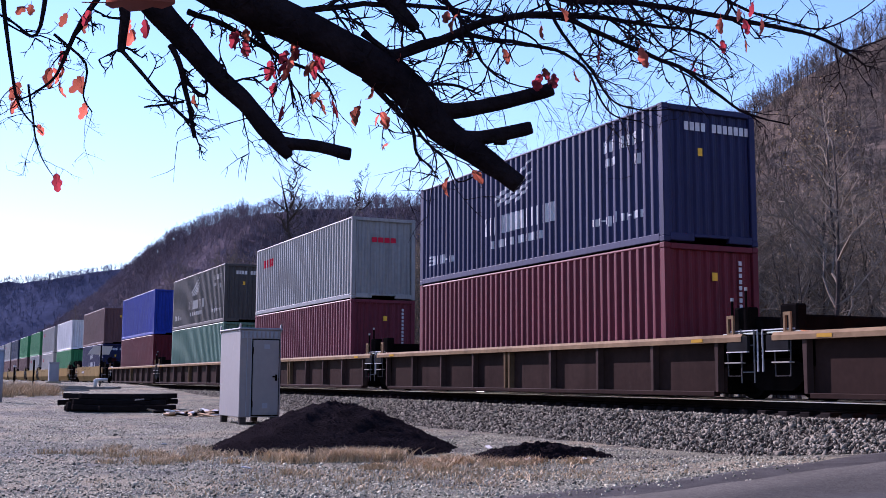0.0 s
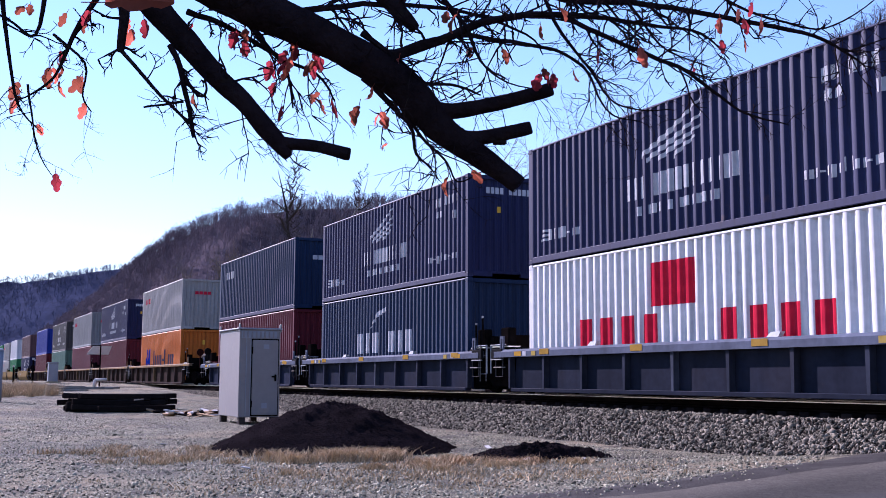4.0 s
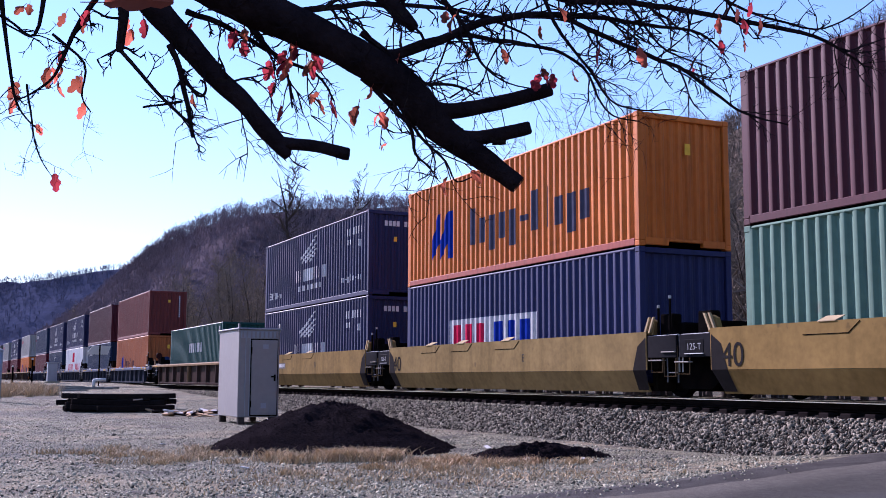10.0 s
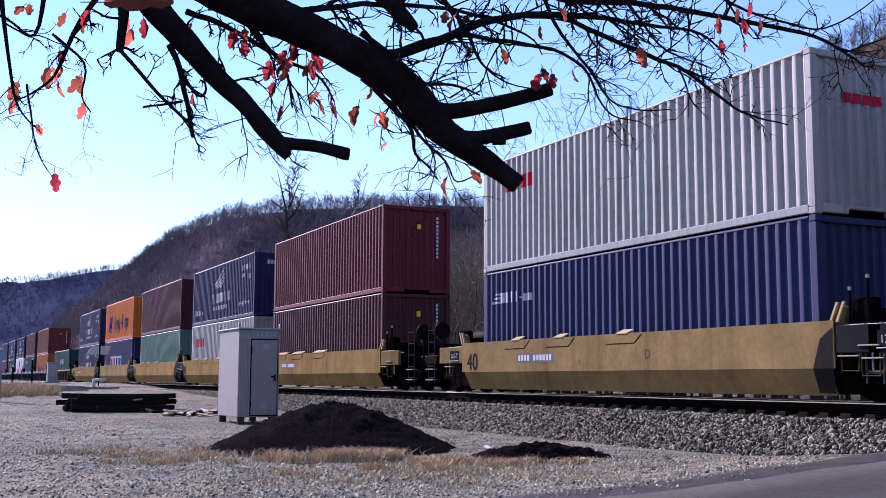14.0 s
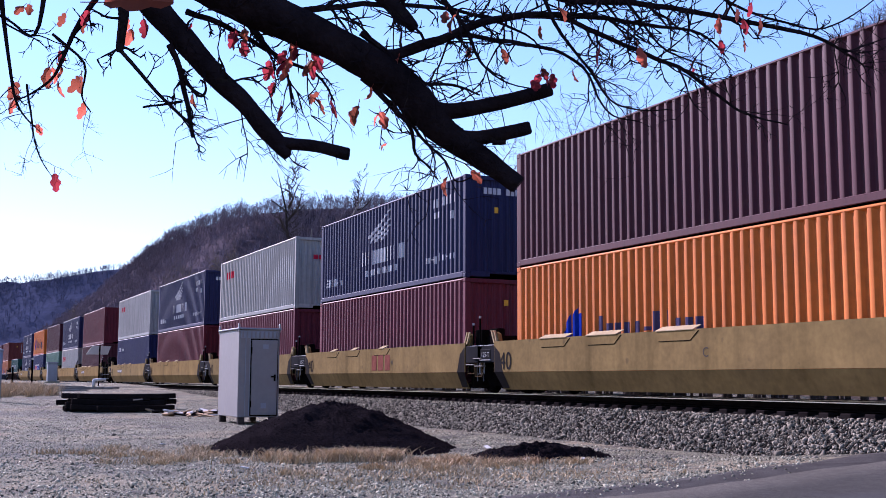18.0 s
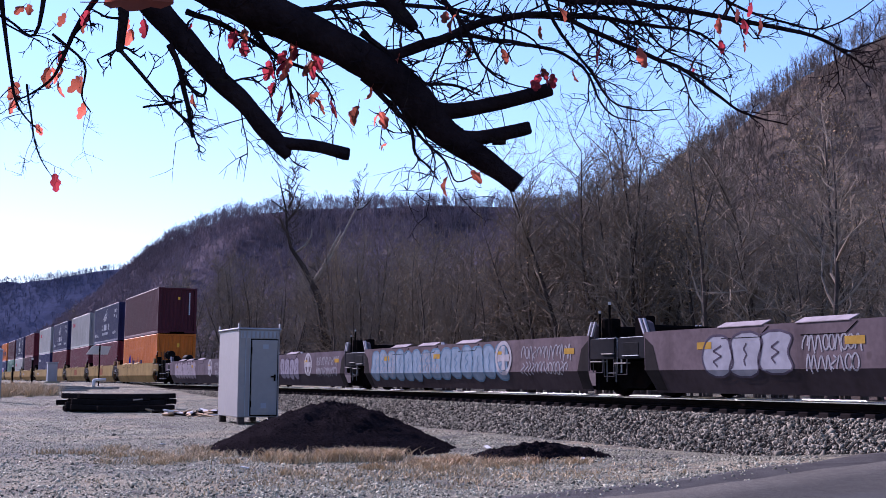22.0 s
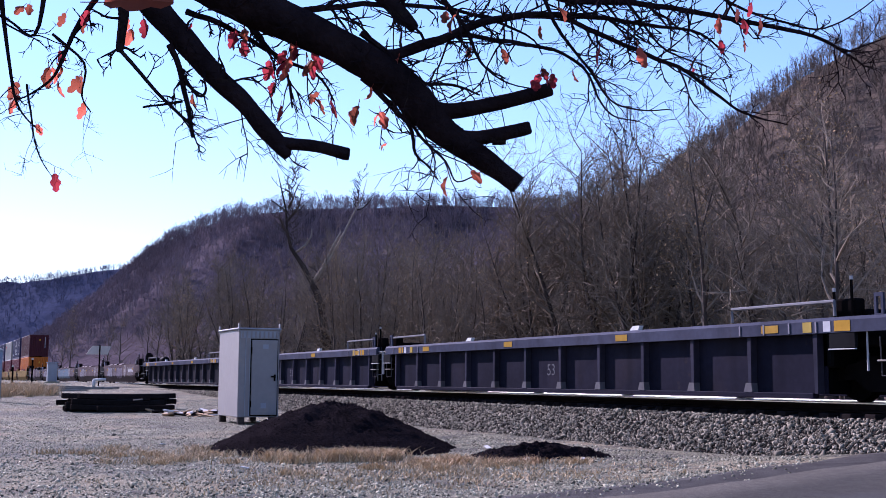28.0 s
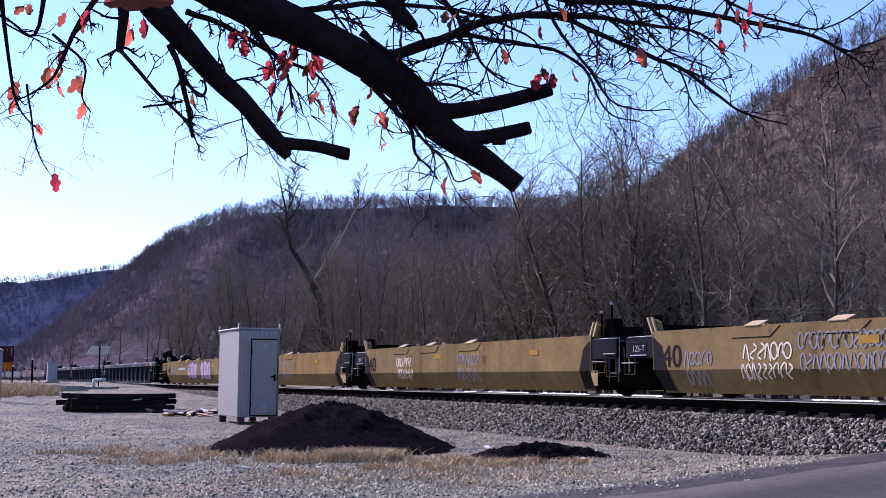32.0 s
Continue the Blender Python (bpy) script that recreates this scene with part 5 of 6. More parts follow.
# Front of the near end of each unit's container at the start, its car, car ends, upper and lower container.
UNITS = [
    (-239.0, "tan", "", "brown", "grey"), (-223.5, "tan", "", "navy", "brown"), (-208.0, "tan", "", "grey", "blue"),
    (-192.5, "tan", "l", "grey", "brown"), (-177.5, "tan", "", "blue", "brown"), (-162.0, "tan", "", "leafy", "brown"), (-145.1, "tan", "", "leafy", "grey"),
    (-129.6, "tan", "", "grey", "light"), (-114.2, "tan", "r", "white", "leafy"), (-93.4, "tan", "lr", "brown", "navy"),
    (-72.3, "brown", "l", "royal", "red"), (-54.3, "brown", "", "dusk", "teal"), (-36.4, "brown", "", "grey", "pink"), (-18.35, "brown", "", "navy", "red"), (-0.12, "brown", "r", "light", "orange"),
    (20.95, "blue", "l", "blue_corner", "red"), (36.54, "blue", "", "navy", "blue_bold"), (52.1, "blue", "", "navy", "white_red"), (67.6, "blue", "", "maroon", "blue_corner"), (83.0, "blue", "r", "brick", "rusty"),
    (102.4, "brown", "lr", "", "green"),
    (121.9, "tan", "l", "navy", "navy"), (137.4, "tan", "", "orange", "blue_plate"), (152.85, "tan", "", "maroon", "teal"), (168.15, "tan", "", "navy", "light_low"), (183.4, "tan", "r", "red", "maroon"),
    (202.7, "tan", "l", "light", "blue_badge"), (217.8, "tan", "", "navy", "red"), (233.3, "tan", "", "light", "pink"), (248.6, "tan", "", "navy", "pink"), (263.7, "tan", "r", "maroon", "orange_small"),
    (282.4, "oxide", "l", "", ""), (297.7, "oxide", "", "", ""), (313.0, "oxide", "", "", ""), (328.5, "oxide", "", "", ""), (343.9, "oxide", "r", "", ""),
    (364.2, "slate", "l", "", ""), (384.1, "slate", "", "", ""), (404.0, "slate", "r", "", ""),
    (425.05, "tan", "l", "", ""), (440.75, "tan", "", "", ""), (456.6, "tan", "", "", ""), (472.3, "tan", "", "", ""), (487.8, "tan", "r", "", ""),
]
DECK = 0.25
MOVING = []       # thing, its place along the train, its height


def make_train():
    for i, (near, kind, ends, upper, lower) in enumerate(UNITS):
        mid = near - LENGTH / 2
        half, joint = {"brown": (8.1, 9.05), "slate": (8.95, 9.95)}.get(kind, (6.72, 7.73))
        car = well_car(kind, half, joint, "l" in ends, "r" in ends, i, bool(lower))
        MOVING.append((car, mid, RAIL))
        white = (0.21, 0.20, 0.21)
        if kind == "oxide":
            if i == 33:
                graffiti(car, 60 + i, half, (0.15, 0.185, 0.225), (0.09, 0.14, 0.19), -half * 0.9, half * 0.45, 0.3, 1.25)
                scrawl(car, i, white, -half * 0.85, -half * 0.6, 0.4, 1.2)
            elif i == 31:
                graffiti(car, 60 + i, half, (0.20, 0.175, 0.19), (0.13, 0.10, 0.11), -half * 0.8, -half * 0.05, 0.3, 1.25)
            else:
                graffiti(car, 60 + i, half, (0.20, 0.195, 0.215), (0.06, 0.05, 0.065), -half * 0.72, -half * 0.38, 0.4, 1.2)
                if i != 34:
                    graffiti(car, 70 + i, half, (0.17, 0.155, 0.18), (0.07, 0.055, 0.07), -half * 0.1, half * 0.25, 0.3, 1.2)
            scrawl(car, 80 + i, white, half * (0.68 if i == 34 else 0.55), half * 0.9, 0.45, 1.2)
            scrawl(car, 90 + i, white, -half * 0.35, -half * 0.15, 0.5, 1.15)
            round_herald(car, 4.0 if i == 34 else half * 0.42, 0.88)
            if i == 34:
                for words, x, z, size in (("YOU ARE", 3.05, 1.10, 0.22), ("WHAT YOU", 3.20, 0.84, 0.21), ("EAT.", 3.42, 0.56, 0.22), ("2013", 1.28, 0.70, 0.19)):
                    text_part(car, words, x, -1.552, z, size, white, "painted_words", "white brush-painted words")
        if kind == "tan" and not lower:
            if i == 39:
                graffiti(car, 90 + i, half, (0.34, 0.27, 0.33), (0.05, 0.03, 0.06), -1.28, 0.81, 0.28, 1.24)
                graffiti(car, 95 + i, half, (0.34, 0.27, 0.33), (0.05, 0.03, 0.06), 1.65, 3.75, 0.24, 1.27)
                scrawl(car, i, white, -0.8 * half, -0.6 * half, 0.5, 1.1)
            else:
                scrawl(car, i, white, 0.0, 0.2 * half, 0.3, 1.1)
                scrawl(car, 5 + i, (0.6, 0.52, 0.42), -0.62 * half, -0.42 * half, 0.35, 1.05)
            if i == 42:
                scrawl(car, 7, (0.06, 0.05, 0.05), -0.02 * half, 0.5 * half, 0.85, 1.2, 0.045)
                scrawl(car, 8, white, -0.85 * half, -0.72 * half, 0.25, 0.95)
                scrawl(car, 9, white, -0.4 * half, -0.1 * half, 0.5, 1.2)
        z = RAIL + DECK
        for box in (lower, upper):
            if box:
                MOVING.append((container(box), mid, z))
            z += TALL + 0.015


make_train()


# ---- yard ----
def cabinet():
    x, y, w, d, h = -29.85, 7.97, 1.15, 2.15, 2.38
    z = ground_height(x - 1, y + 0.5)
    c = thing("equipment_cabinet", "white steel signal equipment cabinet on short legs in the gravel", "cabinet", pose(x, y, z))
    part("body", Shape().block(-d, 0, 0, w, 0.18, 0.18 + h, 0.015), M_CABINET, c)
    part("roof", Shape().block(-d - 0.04, 0.05, -0.04, w + 0.04, 0.18 + h + 0.002, 0.18 + h + 0.05, 0.015), M_GREY, c, "grey overhanging roof sheet")
    part("frieze", Shape().box(0.002, 0.02, 0.05, w - 0.05, 2.33, 2.52), M_GREY, c, "ribbed grey band over the door")
    for i in range(9):
        part("vent_rib", Shape().box(0.02, 0.04, 0.08 + i * 0.12, 0.12 + i * 0.12, 2.34, 2.51), M_CABINET, c)
    gap = Shape()
    for a, b, p, q in ((0.33, 0.36, 0.21, 2.31), (1.08, 1.11, 0.21, 2.31), (0.36, 1.08, 2.28, 2.31), (0.36, 1.08, 0.21, 0.24)):
        gap.box(0.002, 0.010, a, b, p, q)
    part("door_joint", gap, M_STEEL, c, "dark joint round the door")
    door = part("door", Shape().block(0.004, 0.05, 0.36, 1.08, 0.24, 2.28, 0.01), M_CABINET, c, "white steel door")
    part("handle", Shape().block(0.05, 0.09, 0.98, 1.03, 1.16, 1.34, 0.01).block(0.05, 0.11, 0.9, 1.02, 1.26, 1.3, 0.01), M_STEEL, door, "dark door handle")
    for z0 in (0.45, 1.9):
        part("hinge", Shape().tube([(0.05, 0.35, z0), (0.05, 0.35, z0 + 0.18)], 0.018, 6), M_STEEL, door)
    part("notice", Shape().box(0.05, 0.054, 0.66, 0.82, 2.04, 2.16), M_GREY, door, "small grey notice plate")
    part("vent", Shape().box(0.05, 0.056, 0.63, 0.78, 0.42, 0.56), M_GREY, door, "small grey vent")
    seam = Shape()
    for v in (0.18, 0.3):
        seam.box(0.002, 0.016, v, v + 0.025, 0.22, 2.33)
    part("corner_trim", seam, M_GREY, c, "grey corner seam")
    for a, b in ((-0.08, 0.12), (-d + 0.1, 0.12), (-0.08, w - 0.15), (-d + 0.1, w - 0.15)):
        part("leg", Shape().block(a - 0.09, a + 0.07, b - 0.09, b + 0.09, -0.1, 0.19, 0.015), M_TRUNK, c, "dark timber foot")
    for a, b in ((-0.02, 0.0), (-0.02, w), (-d, 0.0)):
        part("lifting_lug", Shape().block(a - 0.05, a + 0.05, b - 0.02, b + 0.02, 2.5, 2.72, 0.01), M_CABINET, c)


cabinet()


def mound(name, cx, cy, rx, ry, h, seed, label):
    """A heap with a rough, lumpy skin."""
    rnd = random.Random(seed)
    n, m = 84, 34
    verts = []
    for i in range(m + 1):
        for j in range(n):
            r, a = i / m, 2 * math.pi * j / n
            wob = 1 + 0.13 * noise.noise((math.cos(a) * 1.6, math.sin(a) * 1.6, seed))
            x, y = cx + rx * r * wob * math.cos(a), cy + ry * r * wob * math.sin(a)
            z = h * (1 - r ** 1.6) ** 1.1 + (1 - r) * r * 0.30 * noise.noise((x * 1.4, y * 1.4, seed)) + 0.09 * (1 - r) * noise.noise((x * 4.5, y * 4.5, seed)) + 0.045 * noise.noise((x * 14, y * 14, seed)) * (r < 0.98)
            verts.append((x, y, ground_height(x, y) + z - 0.05 * r))
    faces = [(i * n + j, (i + 1) * n + j, (i + 1) * n + (j + 1) % n, i * n + (j + 1) % n) for i in range(m) for j in range(n)]
    me = big_mesh(name, verts, faces, M_SOIL)
    me.polygons.foreach_set("use_smooth", [True] * len(me.polygons))
    tagged(new(name, me), label, "soil heap")
    return lambda r, a: verts[int(r * m) * n + int(a / 6.2832 * n) % n]


heap = mound("soil_mound", -19.1, 6.86, 2.5, 2.28, 0.80, 3.0, "heap of black soil and cinders on the gravel")
small_heap = mound("low_soil_mound", -15.6, 9.05, 0.75, 1.55, 0.21, 8.0, "low strip of black soil beside the ballast")


def clods():
    def place(rng, n):
        out = []
        for i in range(n):
            fn = heap if rng.random() < 0.8 else small_heap
            out.append(fn(rng.random() ** 0.6 * 0.99, rng.uniform(0, 6.28)))
        return np.array(out)
    stones("soil_clods", 2200, place, 0.015, M_SOIL, 7, "small black clods over the soil heap")


clods()


def grass(name, count, place, height, mat, seed, label):
    rng = np.random.default_rng(seed)
    base = place(rng, count)
    n = len(base)
    a = rng.uniform(0, 6.28, n)
    h = height * rng.uniform(0.45, 1.25, n)
    tilt = rng.normal(0, 0.7, (n, 2)) * h[:, None]
    side = np.stack([np.cos(a), np.sin(a), np.zeros(n)], 1) * 0.008
    mid = base + np.stack([tilt[:, 0] * 0.35, tilt[:, 1] * 0.35, h * 0.6], 1)
    tip = base + np.stack([tilt[:, 0], tilt[:, 1], h], 1)
    verts = np.stack([base - side, base + side, mid + side * 0.8, mid - side * 0.8, tip], 1).reshape(-1, 3)
    k = 5 * np.arange(n)[:, None]
    tri = np.concatenate([k + [0, 1, 2], k + [0, 2, 3], k + [3, 2, 4]])
    return tagged(new(name, big_mesh(name, verts, tri, mat)), label, "dry grass", "", "stuff")


def strip(x0, x1, y0, y1, clump):
    def place(rng, n):
        k = max(n // clump, 1)
        c = np.stack([rng.normal((x0 + x1) / 2, (x1 - x0) * 0.36, k), rng.normal((y0 + y1) / 2, (y1 - y0) * 0.36, k)], 1)
        p = c[rng.integers(0, k, n)] + rng.normal(0, 0.13, (n, 2)) * rng.uniform(0.5, 1.6, (n, 1))
        return np.array([(x, y, ground_height(x, y) - 0.01) for x, y in p])
    return place


grass("straw_at_heap", 3800, strip(-16.75, -16.0, 5.3, 7.3, 300), 0.17, M_STRAW, 31, "tufts of dry straw-coloured grass along the foot of the heap")
grass("straw_mid", 3600, strip(-15.4, -14.0, 5.6, 9.0, 300), 0.10, M_STRAW, 32, "flattened dry grass in the gravel")
grass("rusty_weeds", 900, strip(-15.3, -14.6, 6.8, 8.8, 90), 0.10, M_STRAW_RED, 33, "rust-red dead weeds in the gravel")
grass("straw_left", 3400, strip(-20.5, -15.8, 2.6, 5.2, 110), 0.10, M_STRAW, 34, "thin dry grass in the gravel")
grass("straw_near", 3400, strip(-14.4, -12.0, 3.6, 8.6, 14), 0.06, M_STRAW, 35, "sparse dry grass blades among pebbles")
grass("tall_weeds", 5200, strip(-62.0, -54.0, 2.6, 5.6, 90), 0.55, M_STRAW, 36, "bank of tall dry weeds at the yard's edge")


def tie_pile():
    """A stack of old ties, some askew."""
    rnd = random.Random(9)
    x, y = -40.3, 6.7
    z = ground_height(x, y)
    me = Shape().block(-0.12, 0.12, -1.3, 1.3, 0, 0.18, 0.02).mesh("tie", M_TIE)

    def lay(dx, dy, dz, turn, tilt=0):
        t = tagged(new("old_tie", me), "old black creosoted timber tie in a heap", "railway tie", "pile of old ties")
        t.matrix_world = pose(x + dx, y + dy, z + dz, tilt, 0, turn)
    for k in range(3):          # a taller bundle behind, a lower one before it
        for i in range(4):
            lay(-1.0 + i * 0.27 + rnd.uniform(-0.03, 0.03), 0.5 + rnd.uniform(-0.45, 0.35), 0.184 * k, rnd.uniform(-7, 7), rnd.uniform(-1.5, 1.5))
    for k in range(3):
        for i in range(3 - k):
            lay(0.22 + i * 0.28 + rnd.uniform(-0.03, 0.03), -0.55 + rnd.uniform(-0.2, 0.2), 0.184 * k, rnd.uniform(-16, 16), rnd.uniform(-3, 3))
    for k in range(3):
        for i in range(3):
            lay(-1.9 + i * 0.29, -0.55 + rnd.uniform(-0.35, 0.35) + 0.1 * k, 0.184 * k, rnd.uniform(-12, 12), rnd.uniform(-2, 2))
    lay(1.15, 0.2, 0.0, 8)
    part_scrap = Shape().tube([(0, 0, 0), (0.3, 0.1, 0.03)], 0.025, 6)
    bar = tagged(new("scrap_bar", part_scrap.mesh("scrap_bar", M_PALE)), "pale bent steel bar on the old ties", "scrap")
    bar.matrix_world = pose(x + 0.75, y + 0.2, z + 0.36, 0, 0, 75)


tie_pile()


def scatter(name, label, category, place, shapes, mats, n, seed, group):
    rnd = random.Random(seed)
    meshes = [s.mesh(name, m) for s in shapes for m in mats]
    for i in range(n):
        x, y = place(rnd)
        ob = tagged(new(name, rnd.choice(meshes)), label, category, group)
        ob.matrix_world = pose(x, y, ground_height(x, y) + 0.02, rnd.uniform(-14, 14), rnd.uniform(-14, 14), rnd.uniform(0, 360))


scatter("wood_scrap", "broken pale timber scrap lying on gravel", "scrap wood", lambda r: (-37.6 + r.uniform(-1.3, 1.6), 8.4 + r.uniform(-1.0, 1.1)),
        [Shape().block(-0.35, 0.35, -0.07, 0.07, 0, 0.05, 0.01), Shape().block(-0.2, 0.22, -0.10, 0.08, 0, 0.07, 0.012), Shape().block(-0.5, 0.45, -0.03, 0.035, 0, 0.04, 0.008)],
        [M_WHITE, M_TIE, M_STRAW_RED], 34, 5, "scrap timber")
scatter("litter_scrap", "small pale scrap on the gravel", "litter", lambda r: (r.uniform(-26, -12), r.uniform(3.5, 9.5)),
        [Shape().block(-0.06, 0.06, -0.03, 0.03, 0, 0.02, 0.005), Shape().block(-0.09, 0.07, -0.05, 0.04, 0, 0.012, 0.004)], [M_WHITE], 9, 6, "litter")


def far_yard():
    def at(x, y):
        return pose(x, y, ground_height(x, y))
    box = thing("utility_box", "small grey trackside utility box", "utility box", at(-84.0, 8.9))
    part("body", Shape().block(-0.35, 0.35, -0.33, 0.33, 0.1, 1.4, 0.03), M_GREY, box)
    part("roof", Shape().block(-0.4, 0.4, -0.38, 0.38, 1.402, 1.47, 0.02), M_GREY, box)
    part("plinth", Shape().block(-0.55, 0.55, -0.5, 0.5, -0.1, 0.098, 0.02), M_PEBBLE, box, "concrete plinth")
    sign = thing("trackside_sign", "white slanted board on a thin steel pole", "sign", at(-72.0, 10.4))
    part("pole", Shape().tube([(0, 0, -0.2), (0, 0, 2.55)], 0.045, 8), M_STEEL, sign)
    part("board", Shape().add([(-0.55, -0.75, 1.98), (-0.5, 0.55, 1.98), (-0.35, 0.72, 2.5), (-0.4, -0.42, 2.5), (-0.5, -0.75, 1.98), (-0.45, 0.55, 1.98), (-0.3, 0.72, 2.5), (-0.35, -0.42, 2.5)],
                              [(0, 1, 2, 3), (7, 6, 5, 4), (0, 4, 5, 1), (1, 5, 6, 2), (2, 6, 7, 3), (3, 7, 4, 0)]).box(-0.45, 0.02, -0.03, 0.03, 2.2, 2.26), M_WHITE, sign, "white slanted board")
    drum = thing("white_pipe", "white bent vent pipe standing in gravel", "pipe", at(-71.2, 10.1))
    part("riser", Shape().tube([(0, -0.1, -0.1), (0, -0.1, 0.42)], 0.10, 10), M_WHITE, drum, smooth=True)
    part("elbow", Shape().tube([(0, -0.13, 0.40), (0, 0.62, 0.44)], 0.09, 10), M_WHITE, drum, smooth=True)
    for x, y, h in ((-78.0, 4.85, 1.35), (-80.0, 7.2, 1.6), (-83, 6.2, 1.1)):
        p = thing("marker_post", "thin dark steel marker post", "post", at(x, y), "marker posts")
        part("shaft", Shape().tube([(0, 0, -0.2), (0, 0, h)], 0.06, 8), M_STEEL, p)
        part("cap", Shape().tube([(0, 0, h), (0, 0, h + 0.12)], 0.075, 8), M_WHITE, p, "pale cap")
    post = thing("gate_post", "thick blue-grey steel gate post", "post", at(-47.5, 2.98))
    part("shaft", Shape().tube([(0, 0, -0.2), (0, 0, 2.0)], 0.17, 12), M_GREY, post, smooth=True)
    part("cap", Shape().tube([(0, 0, 2.0), (0, 0, 2.06), (0, 0, 2.12)], [0.19, 0.19, 0.05], 12), M_GREY, post)
    rnd = random.Random(2)
    me = Shape().block(-1.6, 1.6, -0.08, 0.08, 0, 0.14, 0.02).mesh("plank", M_PALE)
    for i in range(5):
        x, y = -66.0 + rnd.uniform(-3, 3), 7.0 + i * 0.55
        ob = tagged(new("weathered_plank", me), "weathered pale plank lying beside dry weeds", "plank", "weathered planks")
        ob.matrix_world = pose(x, y, ground_height(x, y) - 0.02, 0, rnd.uniform(-2, 2), rnd.uniform(70, 110))


far_yard()


# ---- the tree whose limbs hang before the view ----
BOUGHS = []
oak = thing("overhanging_tree", "old dark-barked tree with sawn limbs and a few red autumn leaves", "tree", pose(-3.0, -2.6, 0))
OAK_INV = oak.matrix_world.inverted()


def limb_part(kind, rows):
    """A limb through places (x, y, z, radius), smoothed and a little knotty."""
    pts, rad = [], []
    P = [Vector(r[:3]) for r in rows]
    R = [r[3] for r in rows]
    for i in range(len(P) - 1):
        a, b, c, d = P[max(i - 1, 0)], P[i], P[i + 1], P[min(i + 2, len(P) - 1)]
        steps = 6 if kind != "branch" else 4
        for j in range(steps):
            u = j / steps
            p = 0.5 * ((2 * b) + (c - a) * u + (2 * a - 5 * b + 4 * c - d) * u * u + (3 * b - a - 3 * c + d) * u ** 3)
            r = R[i] + (R[i + 1] - R[i]) * u
            wob = 0.10 * r if kind != "branch" else 0.5 * r + 0.004
            pts.append(p + wob * Vector(noise.noise_vector(p * (6 if kind != "branch" else 9))))
            rad.append(r * (1 + 0.10 * noise.noise(p * 11)))
    pts.append(P[-1])
    rad.append(R[-1])
    s = Shape().tube([OAK_INV @ p for p in pts], rad, 14 if kind != "branch" else 6)
    part(kind, s, M_BARK, oak, {"limb": "thick black-barked limb", "stub": "sawn-off limb stub", "branch": "thin dark branch"}[kind], smooth=kind != "branch")
    if kind == "stub" or kind == "limb":
        e = (pts[-1] - pts[-2]).normalized()
        end = Shape().tube([OAK_INV @ (pts[-1] + e * 0.001), OAK_INV @ (pts[-1] + e * 0.004)], [rad[-1] * 0.93, rad[-1] * 0.9], 14)
        part("saw_cut", end, M_BARK, oak, "dark weathered saw cut")
    BOUGHS.append((kind, pts, rad))


